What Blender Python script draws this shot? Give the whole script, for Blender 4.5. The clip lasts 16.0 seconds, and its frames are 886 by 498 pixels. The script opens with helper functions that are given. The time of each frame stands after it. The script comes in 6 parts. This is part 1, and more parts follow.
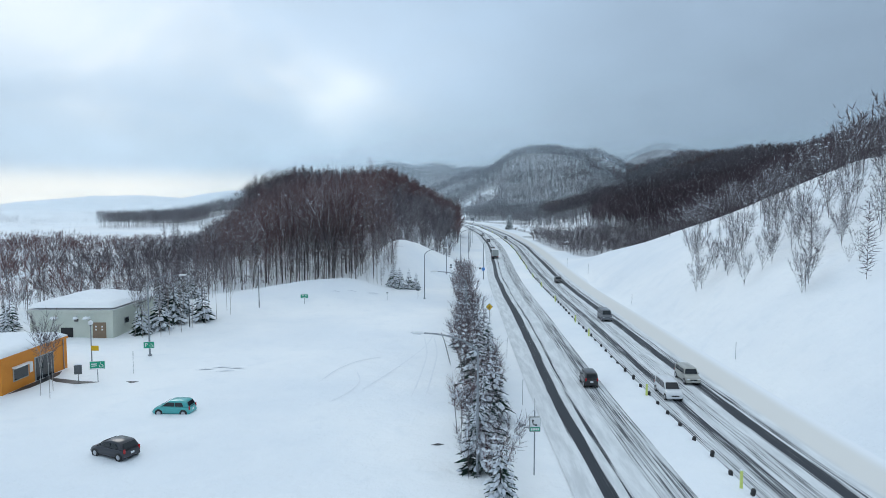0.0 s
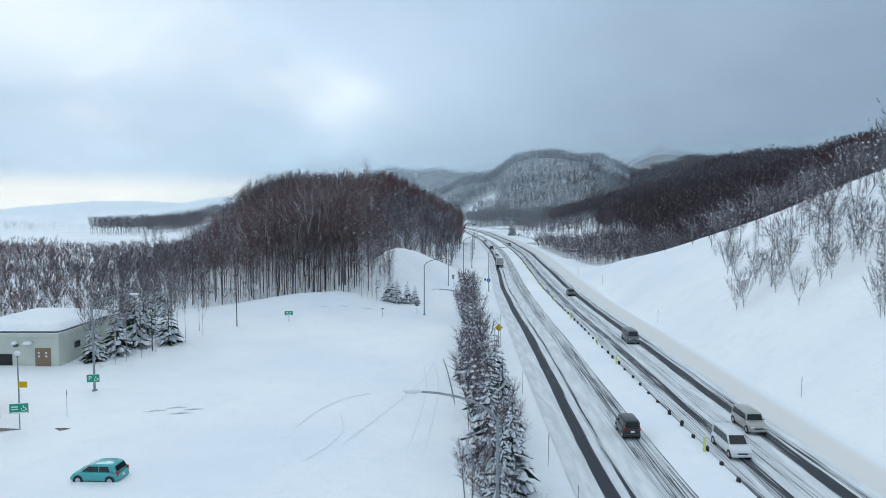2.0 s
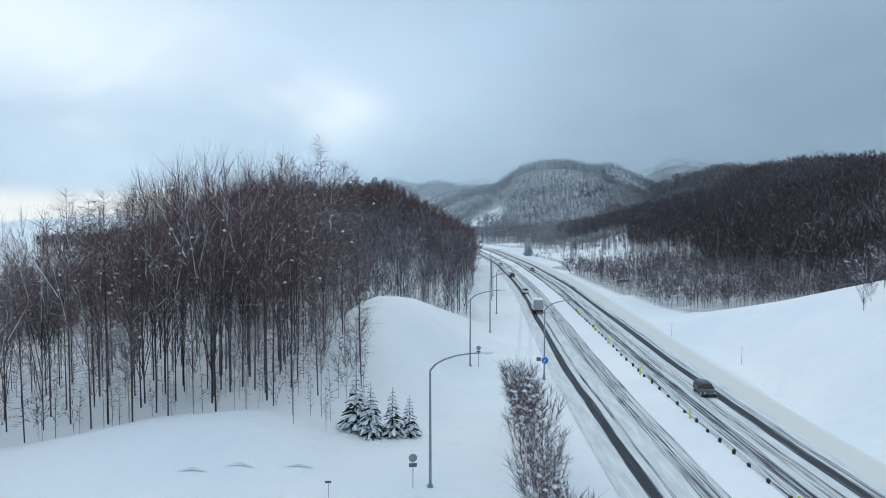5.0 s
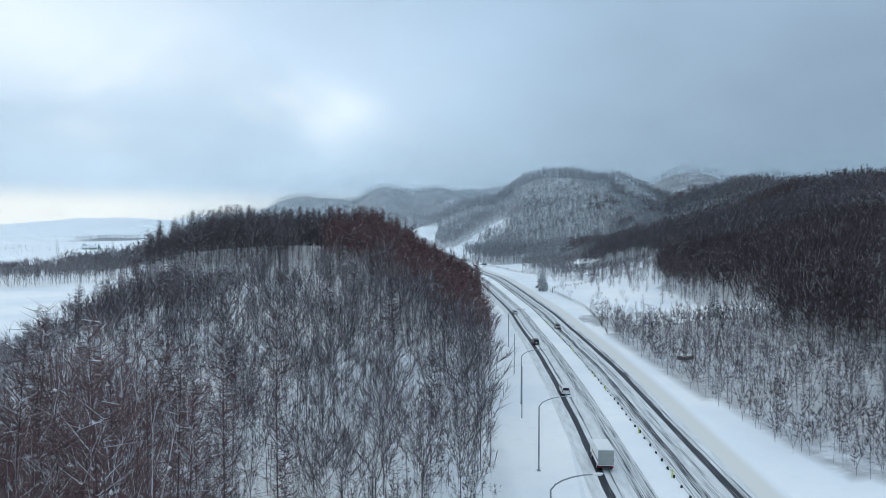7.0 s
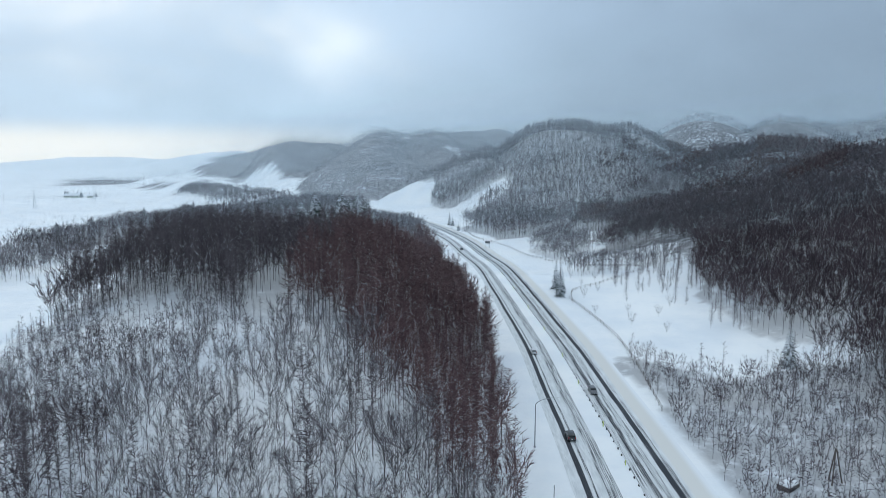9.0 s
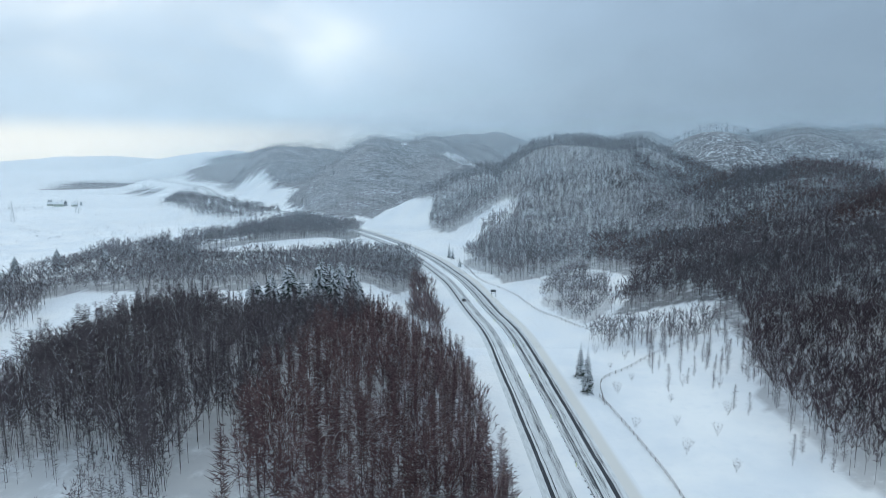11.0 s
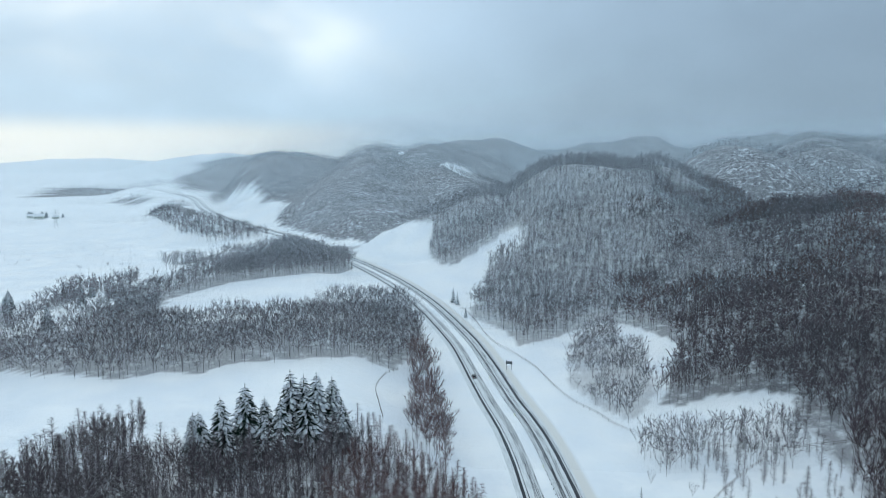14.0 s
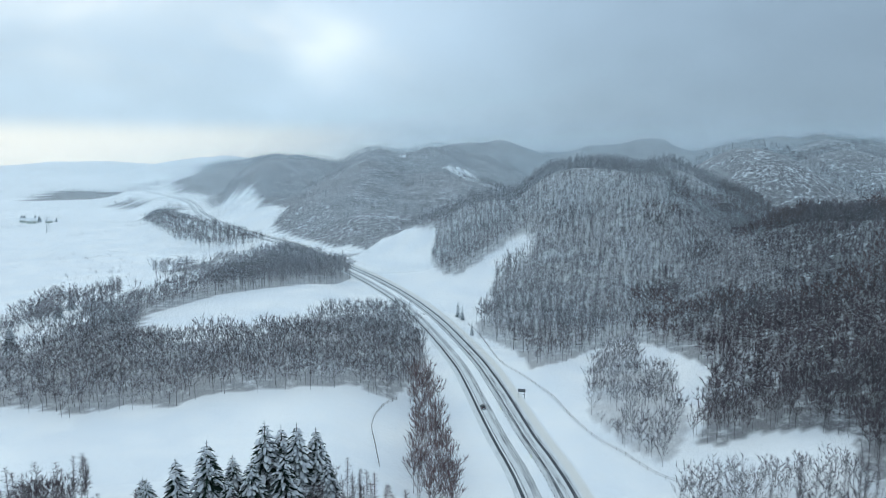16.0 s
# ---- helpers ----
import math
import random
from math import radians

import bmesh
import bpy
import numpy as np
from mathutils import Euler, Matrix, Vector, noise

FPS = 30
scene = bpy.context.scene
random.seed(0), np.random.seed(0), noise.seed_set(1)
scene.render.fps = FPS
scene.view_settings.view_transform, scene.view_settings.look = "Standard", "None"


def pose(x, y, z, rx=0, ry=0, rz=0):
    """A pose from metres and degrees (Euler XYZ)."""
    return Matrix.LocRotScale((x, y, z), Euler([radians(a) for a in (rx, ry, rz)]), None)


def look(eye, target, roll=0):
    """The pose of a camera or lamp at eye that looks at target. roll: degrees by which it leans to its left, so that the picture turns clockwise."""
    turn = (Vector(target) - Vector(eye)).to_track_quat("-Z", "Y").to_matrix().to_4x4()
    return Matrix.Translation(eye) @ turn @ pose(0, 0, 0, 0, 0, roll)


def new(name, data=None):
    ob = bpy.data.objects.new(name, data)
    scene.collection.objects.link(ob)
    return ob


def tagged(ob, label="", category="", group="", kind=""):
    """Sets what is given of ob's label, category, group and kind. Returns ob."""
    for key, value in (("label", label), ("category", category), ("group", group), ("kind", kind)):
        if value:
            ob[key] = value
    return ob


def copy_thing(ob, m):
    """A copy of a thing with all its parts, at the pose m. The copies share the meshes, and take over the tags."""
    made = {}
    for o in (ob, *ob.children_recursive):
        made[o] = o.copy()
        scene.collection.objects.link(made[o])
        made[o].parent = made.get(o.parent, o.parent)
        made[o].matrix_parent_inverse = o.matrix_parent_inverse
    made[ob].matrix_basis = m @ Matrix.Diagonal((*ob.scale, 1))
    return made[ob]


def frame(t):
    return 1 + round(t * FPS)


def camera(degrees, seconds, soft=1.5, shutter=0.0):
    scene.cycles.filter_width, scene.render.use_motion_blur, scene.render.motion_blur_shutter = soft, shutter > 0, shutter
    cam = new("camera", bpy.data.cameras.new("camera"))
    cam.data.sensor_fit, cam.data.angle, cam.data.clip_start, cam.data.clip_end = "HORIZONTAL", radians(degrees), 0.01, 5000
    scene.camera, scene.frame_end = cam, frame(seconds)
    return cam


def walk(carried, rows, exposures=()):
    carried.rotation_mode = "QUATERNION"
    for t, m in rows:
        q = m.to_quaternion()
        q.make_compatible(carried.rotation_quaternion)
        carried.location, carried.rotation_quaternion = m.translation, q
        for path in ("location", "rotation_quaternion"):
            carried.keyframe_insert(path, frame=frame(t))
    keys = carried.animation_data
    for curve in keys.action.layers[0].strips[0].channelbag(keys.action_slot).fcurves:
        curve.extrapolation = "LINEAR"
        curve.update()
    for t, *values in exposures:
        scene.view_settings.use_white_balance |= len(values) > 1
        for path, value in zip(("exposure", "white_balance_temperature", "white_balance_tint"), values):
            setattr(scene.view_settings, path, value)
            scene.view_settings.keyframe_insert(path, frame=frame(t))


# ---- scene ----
cam = camera(67.6, 16.0, soft=0.6)
PATH = [  # seconds, place, heading, pitch
    (0, -0.10, 1.76, 18.17, 0.115, -4.102),
    (0.5, -0.15, 4.57, 18.21, 0.144, -4.014),
    (1, -0.23, 7.67, 18.23, 0.115, -3.957),
    (1.5, -0.28, 11.03, 18.20, 0.144, -3.784),
    (2, -0.34, 14.59, 18.11, 0.172, -3.641),
    (2.5, -0.47, 18.51, 18.17, 0.172, -3.583),
    (3, -0.67, 27.44, 18.10, 0.201, -3.240),
    (3.5, -0.93, 40.38, 18.23, 0.258, -2.924),
    (6, -3.94, 103.57, 20.85, 0.029, -2.350),
    (6.5, -4.28, 116.62, 26.10, -0.057, -2.322),
    (7, -4.66, 128.86, 31.69, -0.115, -2.350),
    (7.5, -5.05, 140.89, 37.08, -0.172, -2.781),
    (8, -5.29, 153.30, 42.41, -0.260, -6.546),
    (8.5, -5.43, 166.10, 48.01, -0.289, -7.733),
    (9, -5.75, 178.57, 53.67, -0.434, -7.875),
    (11.5, -6.75, 241.04, 80.29, -0.724, -8.312),
    (12, -7.46, 251.48, 85.22, -0.840, -8.393),
    (12.5, -7.92, 262.78, 89.58, -0.811, -8.453),
    (13, -8.31, 272.57, 93.35, -0.811, -8.482),
    (13.5, -8.79, 281.68, 94.78, -0.840, -8.425),
    (14, -9.20, 291.35, 95.07, -0.840, -8.340),
    (14.5, -9.45, 299.71, 95.15, -0.811, -8.251),
    (15, -9.62, 307.49, 94.95, -0.753, -8.166),
    (15.5, -9.84, 314.95, 95.18, -0.752, -8.133),
    (16, -10.05, 322.18, 95.20, -0.694, -8.105),
]
walk(cam, [(t, pose(x, y, z, 90 + pitch, 0, yaw)) for t, x, y, z, yaw, pitch in PATH], exposures=[(0, 0.0, 6500, 10), (5, 0.0, 6420, 9), (7, 0.0, 6400, 9), (9, 0.0, 6500, 10), (11.5, 0.0, 6450, 8), (16, 0.02, 6500, 6.5)])

# ---- sky and light ----
SUN_AZ, SUN_EL = radians(-32), radians(38)


def maths(nt, op, a, b=None, c=None, clamp=False):
    n = nt.nodes.new("ShaderNodeMath")
    n.operation, n.use_clamp = op, clamp
    for i, v in enumerate((a, b, c)):
        if v is None:
            continue
        if isinstance(v, (int, float)):
            n.inputs[i].default_value = v
        else:
            nt.links.new(v, n.inputs[i])
    return n.outputs[0]


def span(nt, value, lo, hi, to_lo=0.0, to_hi=1.0, smooth=True):
    n = nt.nodes.new("ShaderNodeMapRange")
    n.interpolation_type = "SMOOTHSTEP" if smooth else "LINEAR"
    nt.links.new(value, n.inputs["Value"])
    n.inputs["From Min"].default_value, n.inputs["From Max"].default_value = lo, hi
    n.inputs["To Min"].default_value, n.inputs["To Max"].default_value = to_lo, to_hi
    return n.outputs["Result"]


def blend(nt, fac, a, b, mode="MIX"):
    n = nt.nodes.new("ShaderNodeMix")
    n.data_type, n.blend_type = "RGBA", mode
    for sock, v in ((n.inputs[0], fac), (n.inputs[6], a), (n.inputs[7], b)):
        if isinstance(v, tuple):
            sock.default_value = (*v, 1) if len(v) == 3 else v
        elif isinstance(v, (int, float)):
            sock.default_value = v
        else:
            nt.links.new(v, sock)
    return n.outputs[2]


def noise_tex(nt, vec, scale, detail=4.0, rough=0.55, distort=0.0):
    n = nt.nodes.new("ShaderNodeTexNoise")
    n.inputs["Scale"].default_value = scale
    n.inputs["Detail"].default_value = detail
    n.inputs["Roughness"].default_value = rough
    n.inputs["Distortion"].default_value = distort
    if vec is not None:
        nt.links.new(vec, n.inputs["Vector"])
    return n.outputs["Fac"]


def make_world():
    w = bpy.data.worlds.new("overcast_sky")
    scene.world = w
    w.use_nodes = True
    nt = w.node_tree
    nt.nodes.clear()
    out = nt.nodes.new("ShaderNodeOutputWorld")
    bg = nt.nodes.new("ShaderNodeBackground")
    sky = nt.nodes.new("ShaderNodeTexSky")
    sky.sky_type, sky.sun_disc = "NISHITA", False
    sky.sun_elevation, sky.sun_rotation = SUN_EL, SUN_AZ
    clear = nt.nodes.new("ShaderNodeVectorMath")
    clear.operation = "SCALE"
    nt.links.new(sky.outputs[0], clear.inputs[0])
    clear.inputs["Scale"].default_value = 0.06
    tc = nt.nodes.new("ShaderNodeTexCoord")
    sep = nt.nodes.new("ShaderNodeSeparateXYZ")
    nt.links.new(tc.outputs["Generated"], sep.inputs[0])
    x, y, z = sep.outputs
    # clouds are stretched along the horizon: the direction laid out on a flat ceiling
    zz = maths(nt, "ADD", maths(nt, "MAXIMUM", z, 0.0), 0.30)
    comb = nt.nodes.new("ShaderNodeCombineXYZ")
    nt.links.new(maths(nt, "DIVIDE", x, zz), comb.inputs[0])
    nt.links.new(maths(nt, "DIVIDE", y, zz), comb.inputs[1])
    big = noise_tex(nt, comb.outputs[0], 0.75, 5, 0.5, 0.3)
    fine = noise_tex(nt, comb.outputs[0], 2.2, 5, 0.55, 0.4)
    # overcast: bright towards the left ahead, slate to the right
    side = span(nt, x, -0.45, 0.6)
    cloud = blend(nt, side, (0.44, 0.59, 0.75), (0.265, 0.36, 0.475))
    low_right = maths(nt, "MULTIPLY", span(nt, z, 0.26, 0.03), span(nt, x, -0.1, 0.5))
    cloud = blend(nt, maths(nt, "MULTIPLY", low_right, 0.45), cloud, (0.185, 0.255, 0.345))
    tone = span(nt, big, 0.3, 0.72, 0.9, 1.14)
    tone = maths(nt, "MULTIPLY", tone, span(nt, fine, 0.25, 0.75, 0.95, 1.06))
    mul = nt.nodes.new("ShaderNodeVectorMath")
    mul.operation = "SCALE"
    nt.links.new(cloud, mul.inputs[0])
    nt.links.new(tone, mul.inputs["Scale"])
    cloud = mul.outputs[0]

    def glow(cx, cz, sx, sz, wobble):
        dx = maths(nt, "DIVIDE", maths(nt, "SUBTRACT", maths(nt, "ADD", x, maths(nt, "MULTIPLY", maths(nt, "SUBTRACT", fine, 0.5), wobble)), cx), sx)
        dz = maths(nt, "DIVIDE", maths(nt, "SUBTRACT", maths(nt, "ADD", z, maths(nt, "MULTIPLY", maths(nt, "SUBTRACT", big, 0.5), wobble)), cz), sz)
        d = maths(nt, "ADD", maths(nt, "MULTIPLY", dx, dx), maths(nt, "MULTIPLY", dz, dz))
        ahead = span(nt, y, 0.0, 0.3)
        return maths(nt, "MULTIPLY", maths(nt, "POWER", 2.718, maths(nt, "MULTIPLY", d, -1.0)), ahead)

    # thin places in the cloud
    cloud = blend(nt, maths(nt, "MULTIPLY", glow(-0.155, 0.165, 0.065, 0.04, 0.2), 0.85), cloud, (0.86, 0.94, 0.98))
    cloud = blend(nt, maths(nt, "MULTIPLY", glow(-0.10, 0.20, 0.16, 0.11, 0.2), 0.35), cloud, (0.62, 0.76, 0.92))
    cloud = blend(nt, maths(nt, "MULTIPLY", glow(-0.52, 0.25, 0.22, 0.10, 0.26), 0.7), cloud, (0.80, 0.87, 0.92))
    wisp = maths(nt, "MULTIPLY", span(nt, noise_tex(nt, comb.outputs[0], 1.5, 6, 0.55, 0.6), 0.5, 0.72), maths(nt, "MULTIPLY", span(nt, x, 0.15, -0.4), span(nt, z, 0.06, 0.2)))
    cloud = blend(nt, maths(nt, "MULTIPLY", wisp, 0.55), cloud, (0.84, 0.90, 0.94))
    # clear strip over the plain
    strip = maths(nt, "MULTIPLY", span(nt, z, 0.055, 0.02), span(nt, x, 0.0, -0.3))
    strip = maths(nt, "MULTIPLY", strip, span(nt, y, 0.0, 0.3))
    cloud = blend(nt, maths(nt, "MULTIPLY", strip, 0.72), cloud, (0.96, 0.94, 0.86))
    # an overcast sky is brighter overhead
    cloud = blend(nt, span(nt, z, 0.30, 0.85), cloud, (0.66, 0.785, 0.895))
    col = blend(nt, 0.10, cloud, clear.outputs[0])
    nt.links.new(col, bg.inputs["Color"])
    bg.inputs["Strength"].default_value = 1.24
    nt.links.new(bg.outputs[0], out.inputs["Surface"])


make_world()
sun = new("sun", bpy.data.lights.new("sun", "SUN"))
sun.data.energy, sun.data.angle, sun.data.color = 0.35, radians(20), (1.0, 0.97, 0.93)
sun.matrix_basis = look((400 * math.sin(SUN_AZ), 400 * math.cos(SUN_AZ), 400 * math.tan(SUN_EL)), (0, 0, 0))


# ---- see-through sheets that stand in for snowy haze over the far valleys ----
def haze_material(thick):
    m = bpy.data.materials.new("haze_sheet")
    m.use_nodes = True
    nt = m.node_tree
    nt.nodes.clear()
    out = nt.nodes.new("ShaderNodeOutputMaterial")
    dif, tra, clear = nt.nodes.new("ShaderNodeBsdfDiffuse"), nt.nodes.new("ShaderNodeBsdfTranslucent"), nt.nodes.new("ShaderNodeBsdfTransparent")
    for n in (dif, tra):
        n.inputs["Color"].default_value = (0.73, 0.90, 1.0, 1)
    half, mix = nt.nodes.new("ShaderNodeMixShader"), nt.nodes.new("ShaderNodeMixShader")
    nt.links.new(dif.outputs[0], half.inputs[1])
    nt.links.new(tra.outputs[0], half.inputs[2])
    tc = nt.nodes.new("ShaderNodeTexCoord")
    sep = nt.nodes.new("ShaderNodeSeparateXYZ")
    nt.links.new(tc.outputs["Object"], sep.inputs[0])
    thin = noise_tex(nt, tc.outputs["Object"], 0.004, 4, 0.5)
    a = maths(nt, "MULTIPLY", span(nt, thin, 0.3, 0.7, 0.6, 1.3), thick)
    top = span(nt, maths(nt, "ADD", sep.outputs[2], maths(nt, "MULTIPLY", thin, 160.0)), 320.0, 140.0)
    # sheets are denser over the hills, thin at left where the bright strip shows
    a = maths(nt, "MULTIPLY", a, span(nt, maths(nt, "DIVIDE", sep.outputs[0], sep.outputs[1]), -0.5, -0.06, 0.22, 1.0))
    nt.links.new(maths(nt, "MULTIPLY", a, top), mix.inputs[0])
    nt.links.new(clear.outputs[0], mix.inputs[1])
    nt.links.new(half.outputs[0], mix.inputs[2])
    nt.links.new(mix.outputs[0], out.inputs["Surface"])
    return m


# each added sheet lightens what lies beyond it, as haze at that distance would
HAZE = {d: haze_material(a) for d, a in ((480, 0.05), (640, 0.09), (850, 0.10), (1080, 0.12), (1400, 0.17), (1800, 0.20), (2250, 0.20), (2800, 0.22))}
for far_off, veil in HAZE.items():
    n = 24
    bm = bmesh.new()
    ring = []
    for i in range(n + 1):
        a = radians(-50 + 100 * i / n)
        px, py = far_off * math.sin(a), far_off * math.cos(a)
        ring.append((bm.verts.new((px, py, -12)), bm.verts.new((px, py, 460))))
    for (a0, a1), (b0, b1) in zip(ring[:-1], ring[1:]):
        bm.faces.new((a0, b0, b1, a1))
    me = bpy.data.meshes.new("haze_sheet")
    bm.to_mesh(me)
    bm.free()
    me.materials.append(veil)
    tagged(new("backdrop_haze", me), "see-through sheet standing in for snowy haze far off", "haze", kind="structure")

# ---- materials ----
def material(name, colour, rough=0.8, metal=0.0):
    m = bpy.data.materials.new(name)
    m.use_nodes = True
    b = m.node_tree.nodes["Principled BSDF"]
    b.inputs["Base Color"].default_value = (*colour, 1)
    b.inputs["Roughness"].default_value = rough
    b.inputs["Metallic"].default_value = metal
    return m


def object_coords(nt):
    return nt.nodes.new("ShaderNodeTexCoord").outputs["Object"]


def bump(nt, bsdf, height, strength, distance):
    n = nt.nodes.new("ShaderNodeBump")
    n.inputs["Strength"].default_value, n.inputs["Distance"].default_value = strength, distance
    nt.links.new(height, n.inputs["Height"])
    nt.links.new(n.outputs[0], bsdf.inputs["Normal"])


def varied(name, a, b, scale, rough=0.8, fine=None, relief=0.0, metal=0.0):
    """A surface whose colour drifts between a and b at two scales."""
    m = material(name, a, rough, metal)
    nt = m.node_tree
    bs = nt.nodes["Principled BSDF"]
    co = object_coords(nt)
    n1 = noise_tex(nt, co, scale, 4)
    n2 = noise_tex(nt, co, fine or scale * 9, 3)
    f = maths(nt, "ADD", maths(nt, "MULTIPLY", span(nt, n1, 0.3, 0.7), 0.65), maths(nt, "MULTIPLY", span(nt, n2, 0.3, 0.7), 0.35))
    nt.links.new(blend(nt, f, a, b), bs.inputs["Base Color"])
    if relief:
        bump(nt, bs, n2, 0.5, relief)
    return m


def by_island(name, a, b, rough=0.9):
    m = material(name, a, rough)
    nt = m.node_tree
    g = nt.nodes.new("ShaderNodeNewGeometry")
    bs = nt.nodes["Principled BSDF"]
    tone = nt.nodes.new("ShaderNodeAttribute")
    tone.attribute_name = "tone"
    f = maths(nt, "ADD", maths(nt, "MULTIPLY_ADD", g.outputs["Random Per Island"], 0.6, 0.2), tone.outputs["Fac"], clamp=True)
    nt.links.new(blend(nt, f, a, b), bs.inputs["Base Color"])
    bs.inputs["Specular IOR Level"].default_value = 0.1
    return m


def snow_material():
    m = material("snow", (0.8, 0.83, 0.87), 0.75)
    nt = m.node_tree
    bs = nt.nodes["Principled BSDF"]
    co = object_coords(nt)
    drift = noise_tex(nt, co, 0.035, 5, 0.55)
    mid = noise_tex(nt, co, 0.35, 4, 0.55)
    grain = noise_tex(nt, co, 3.0, 3, 0.6)
    c = blend(nt, span(nt, drift, 0.3, 0.7), (0.77, 0.815, 0.86), (0.90, 0.915, 0.92))
    c = blend(nt, maths(nt, "MULTIPLY", span(nt, mid, 0.52, 0.75), 0.35), c, (0.74, 0.785, 0.83))
    # dwarf bamboo and brush poking through under the hill woods
    at = nt.nodes.new("ShaderNodeAttribute")
    at.attribute_name = "scrub"
    clump = maths(nt, "ADD", noise_tex(nt, co, 0.22, 5, 0.65), maths(nt, "MULTIPLY", drift, 0.35))
    brush = maths(nt, "MULTIPLY", span(nt, clump, 0.36, 0.72), maths(nt, "MULTIPLY", at.outputs["Fac"], 0.92))
    c = blend(nt, brush, c, (0.10, 0.095, 0.105))
    nt.links.new(c, bs.inputs["Base Color"])
    bs.inputs["Specular IOR Level"].default_value = 0.2
    ruffle = noise_tex(nt, co, 1.1, 4, 0.6, 0.6)
    h = maths(nt, "ADD", maths(nt, "MULTIPLY", mid, 1.0), maths(nt, "MULTIPLY", grain, 0.14))
    h = maths(nt, "ADD", h, maths(nt, "MULTIPLY", ruffle, 0.4))
    h = maths(nt, "MULTIPLY", h, span(nt, at.outputs["Fac"], 0.0, 1.0, 1.0, 0.1))
    bump(nt, bs, h, 0.5, 0.6)
    return m


def road_material():
    """Wet asphalt with wheel tracks worn through packed snow. U is metres across, V metres along."""
    m = material("snowy_asphalt", (0.05, 0.05, 0.055), 0.5)
    nt = m.node_tree
    bs = nt.nodes["Principled BSDF"]
    uv = nt.nodes.new("ShaderNodeUVMap")
    uv.uv_map = "UVMap"
    sep = nt.nodes.new("ShaderNodeSeparateXYZ")
    nt.links.new(uv.outputs[0], sep.inputs[0])
    u, v = sep.outputs[0], sep.outputs[1]

    def streak(su, sv, detail, seed):
        cmb = nt.nodes.new("ShaderNodeCombineXYZ")
        nt.links.new(maths(nt, "MULTIPLY", u, su), cmb.inputs[0])
        nt.links.new(maths(nt, "MULTIPLY", v, sv), cmb.inputs[1])
        cmb.inputs[2].default_value = seed
        return noise_tex(nt, cmb.outputs[0], 1.0, detail, 0.6)

    wander = maths(nt, "MULTIPLY", maths(nt, "SUBTRACT", streak(0.05, 0.012, 2, 3.0), 0.5), 1.6)
    uw = maths(nt, "ADD", u, wander)

    def track(c, half, soft, amount):
        d = maths(nt, "ABSOLUTE", maths(nt, "SUBTRACT", uw, c))
        return maths(nt, "MULTIPLY", span(nt, d, half + soft, half - soft * 0.4), amount)

    cover = None
    for c, half, soft, amount in TRACKS:
        t = track(c, half, soft, amount)
        cover = t if cover is None else maths(nt, "MAXIMUM", cover, t)
    fine = streak(8.0, 0.10, 5, 0.0)
    broad = streak(2.2, 0.02, 4, 7.0)
    patch = streak(1.6, 0.22, 5, 11.0)
    n = maths(nt, "ADD", maths(nt, "MULTIPLY", fine, 0.72), maths(nt, "MULTIPLY", broad, 0.28))
    n = maths(nt, "ADD", maths(nt, "MULTIPLY", n, 0.82), maths(nt, "MULTIPLY", patch, 0.18))
    fray = span(nt, u, 7.9, 8.8, 3.3, 0.5)
    bare = maths(nt, "ADD", cover, maths(nt, "MULTIPLY", maths(nt, "SUBTRACT", n, 0.5), fray))
    bare = span(nt, bare, 0.30, 0.80)
    snow_c = blend(nt, span(nt, patch, 0.3, 0.7), (0.56, 0.59, 0.61), (0.74, 0.77, 0.79))
    slush = maths(nt, "MULTIPLY", span(nt, u, 8.0, 9.0), span(nt, u, 12.2, 10.6))
    snow_c = blend(nt, span(nt, u, 9.0, 12.0), snow_c, (0.79, 0.82, 0.85))
    snow_c = blend(nt, slush, snow_c, (0.70, 0.695, 0.67))  # slush thrown on the hard shoulder
    tar = blend(nt, fine, (0.018, 0.022, 0.030), (0.045, 0.052, 0.064))
    nt.links.new(blend(nt, bare, snow_c, tar), bs.inputs["Base Color"])
    nt.links.new(span(nt, bare, 0, 1, 0.8, 0.62), bs.inputs["Roughness"])
    bs.inputs["Specular IOR Level"].default_value = 0.25
    bump(nt, bs, maths(nt, "SUBTRACT", 1.0, bare), 0.4, 0.04)
    return m


TRACKS = [(-8.2, 0.42, 0.25, 0.98), (-6.95, 0.12, 0.3, 0.66), (-4.4, 0.8, 0.6, 0.50), (-3.2, 0.4, 0.5, 0.46), (1.2, 0.9, 0.8, 0.42), (2.6, 0.45, 0.5, 0.70), (4.2, 0.6, 0.8, 0.45), (6.3, 0.45, 0.4, 0.96), (7.3, 0.3, 0.4, 0.5)]
SNOW = snow_material()
ROAD = road_material()
BARK = by_island("dark_bark", (0.038, 0.033, 0.034), (0.125, 0.110, 0.108))
BIRCH = by_island("birch_bark", (0.20, 0.18, 0.17), (0.45, 0.42, 0.40))
TWIG_RED = by_island("reddish_twigs", (0.088, 0.056, 0.058), (0.205, 0.132, 0.132))
TWIG_GREY = by_island("grey_twigs", (0.074, 0.063, 0.070), (0.180, 0.158, 0.170))
TWIG_DUSK = by_island("dusky_twigs", (0.054, 0.042, 0.048), (0.130, 0.102, 0.112))
TWIG_RUST = by_island("rusty_twigs", (0.050, 0.028, 0.028), (0.118, 0.070, 0.070))
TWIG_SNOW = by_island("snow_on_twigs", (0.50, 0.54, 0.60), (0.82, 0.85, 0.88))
NEEDLE = by_island("fir_needles", (0.016, 0.034, 0.028), (0.042, 0.070, 0.054))

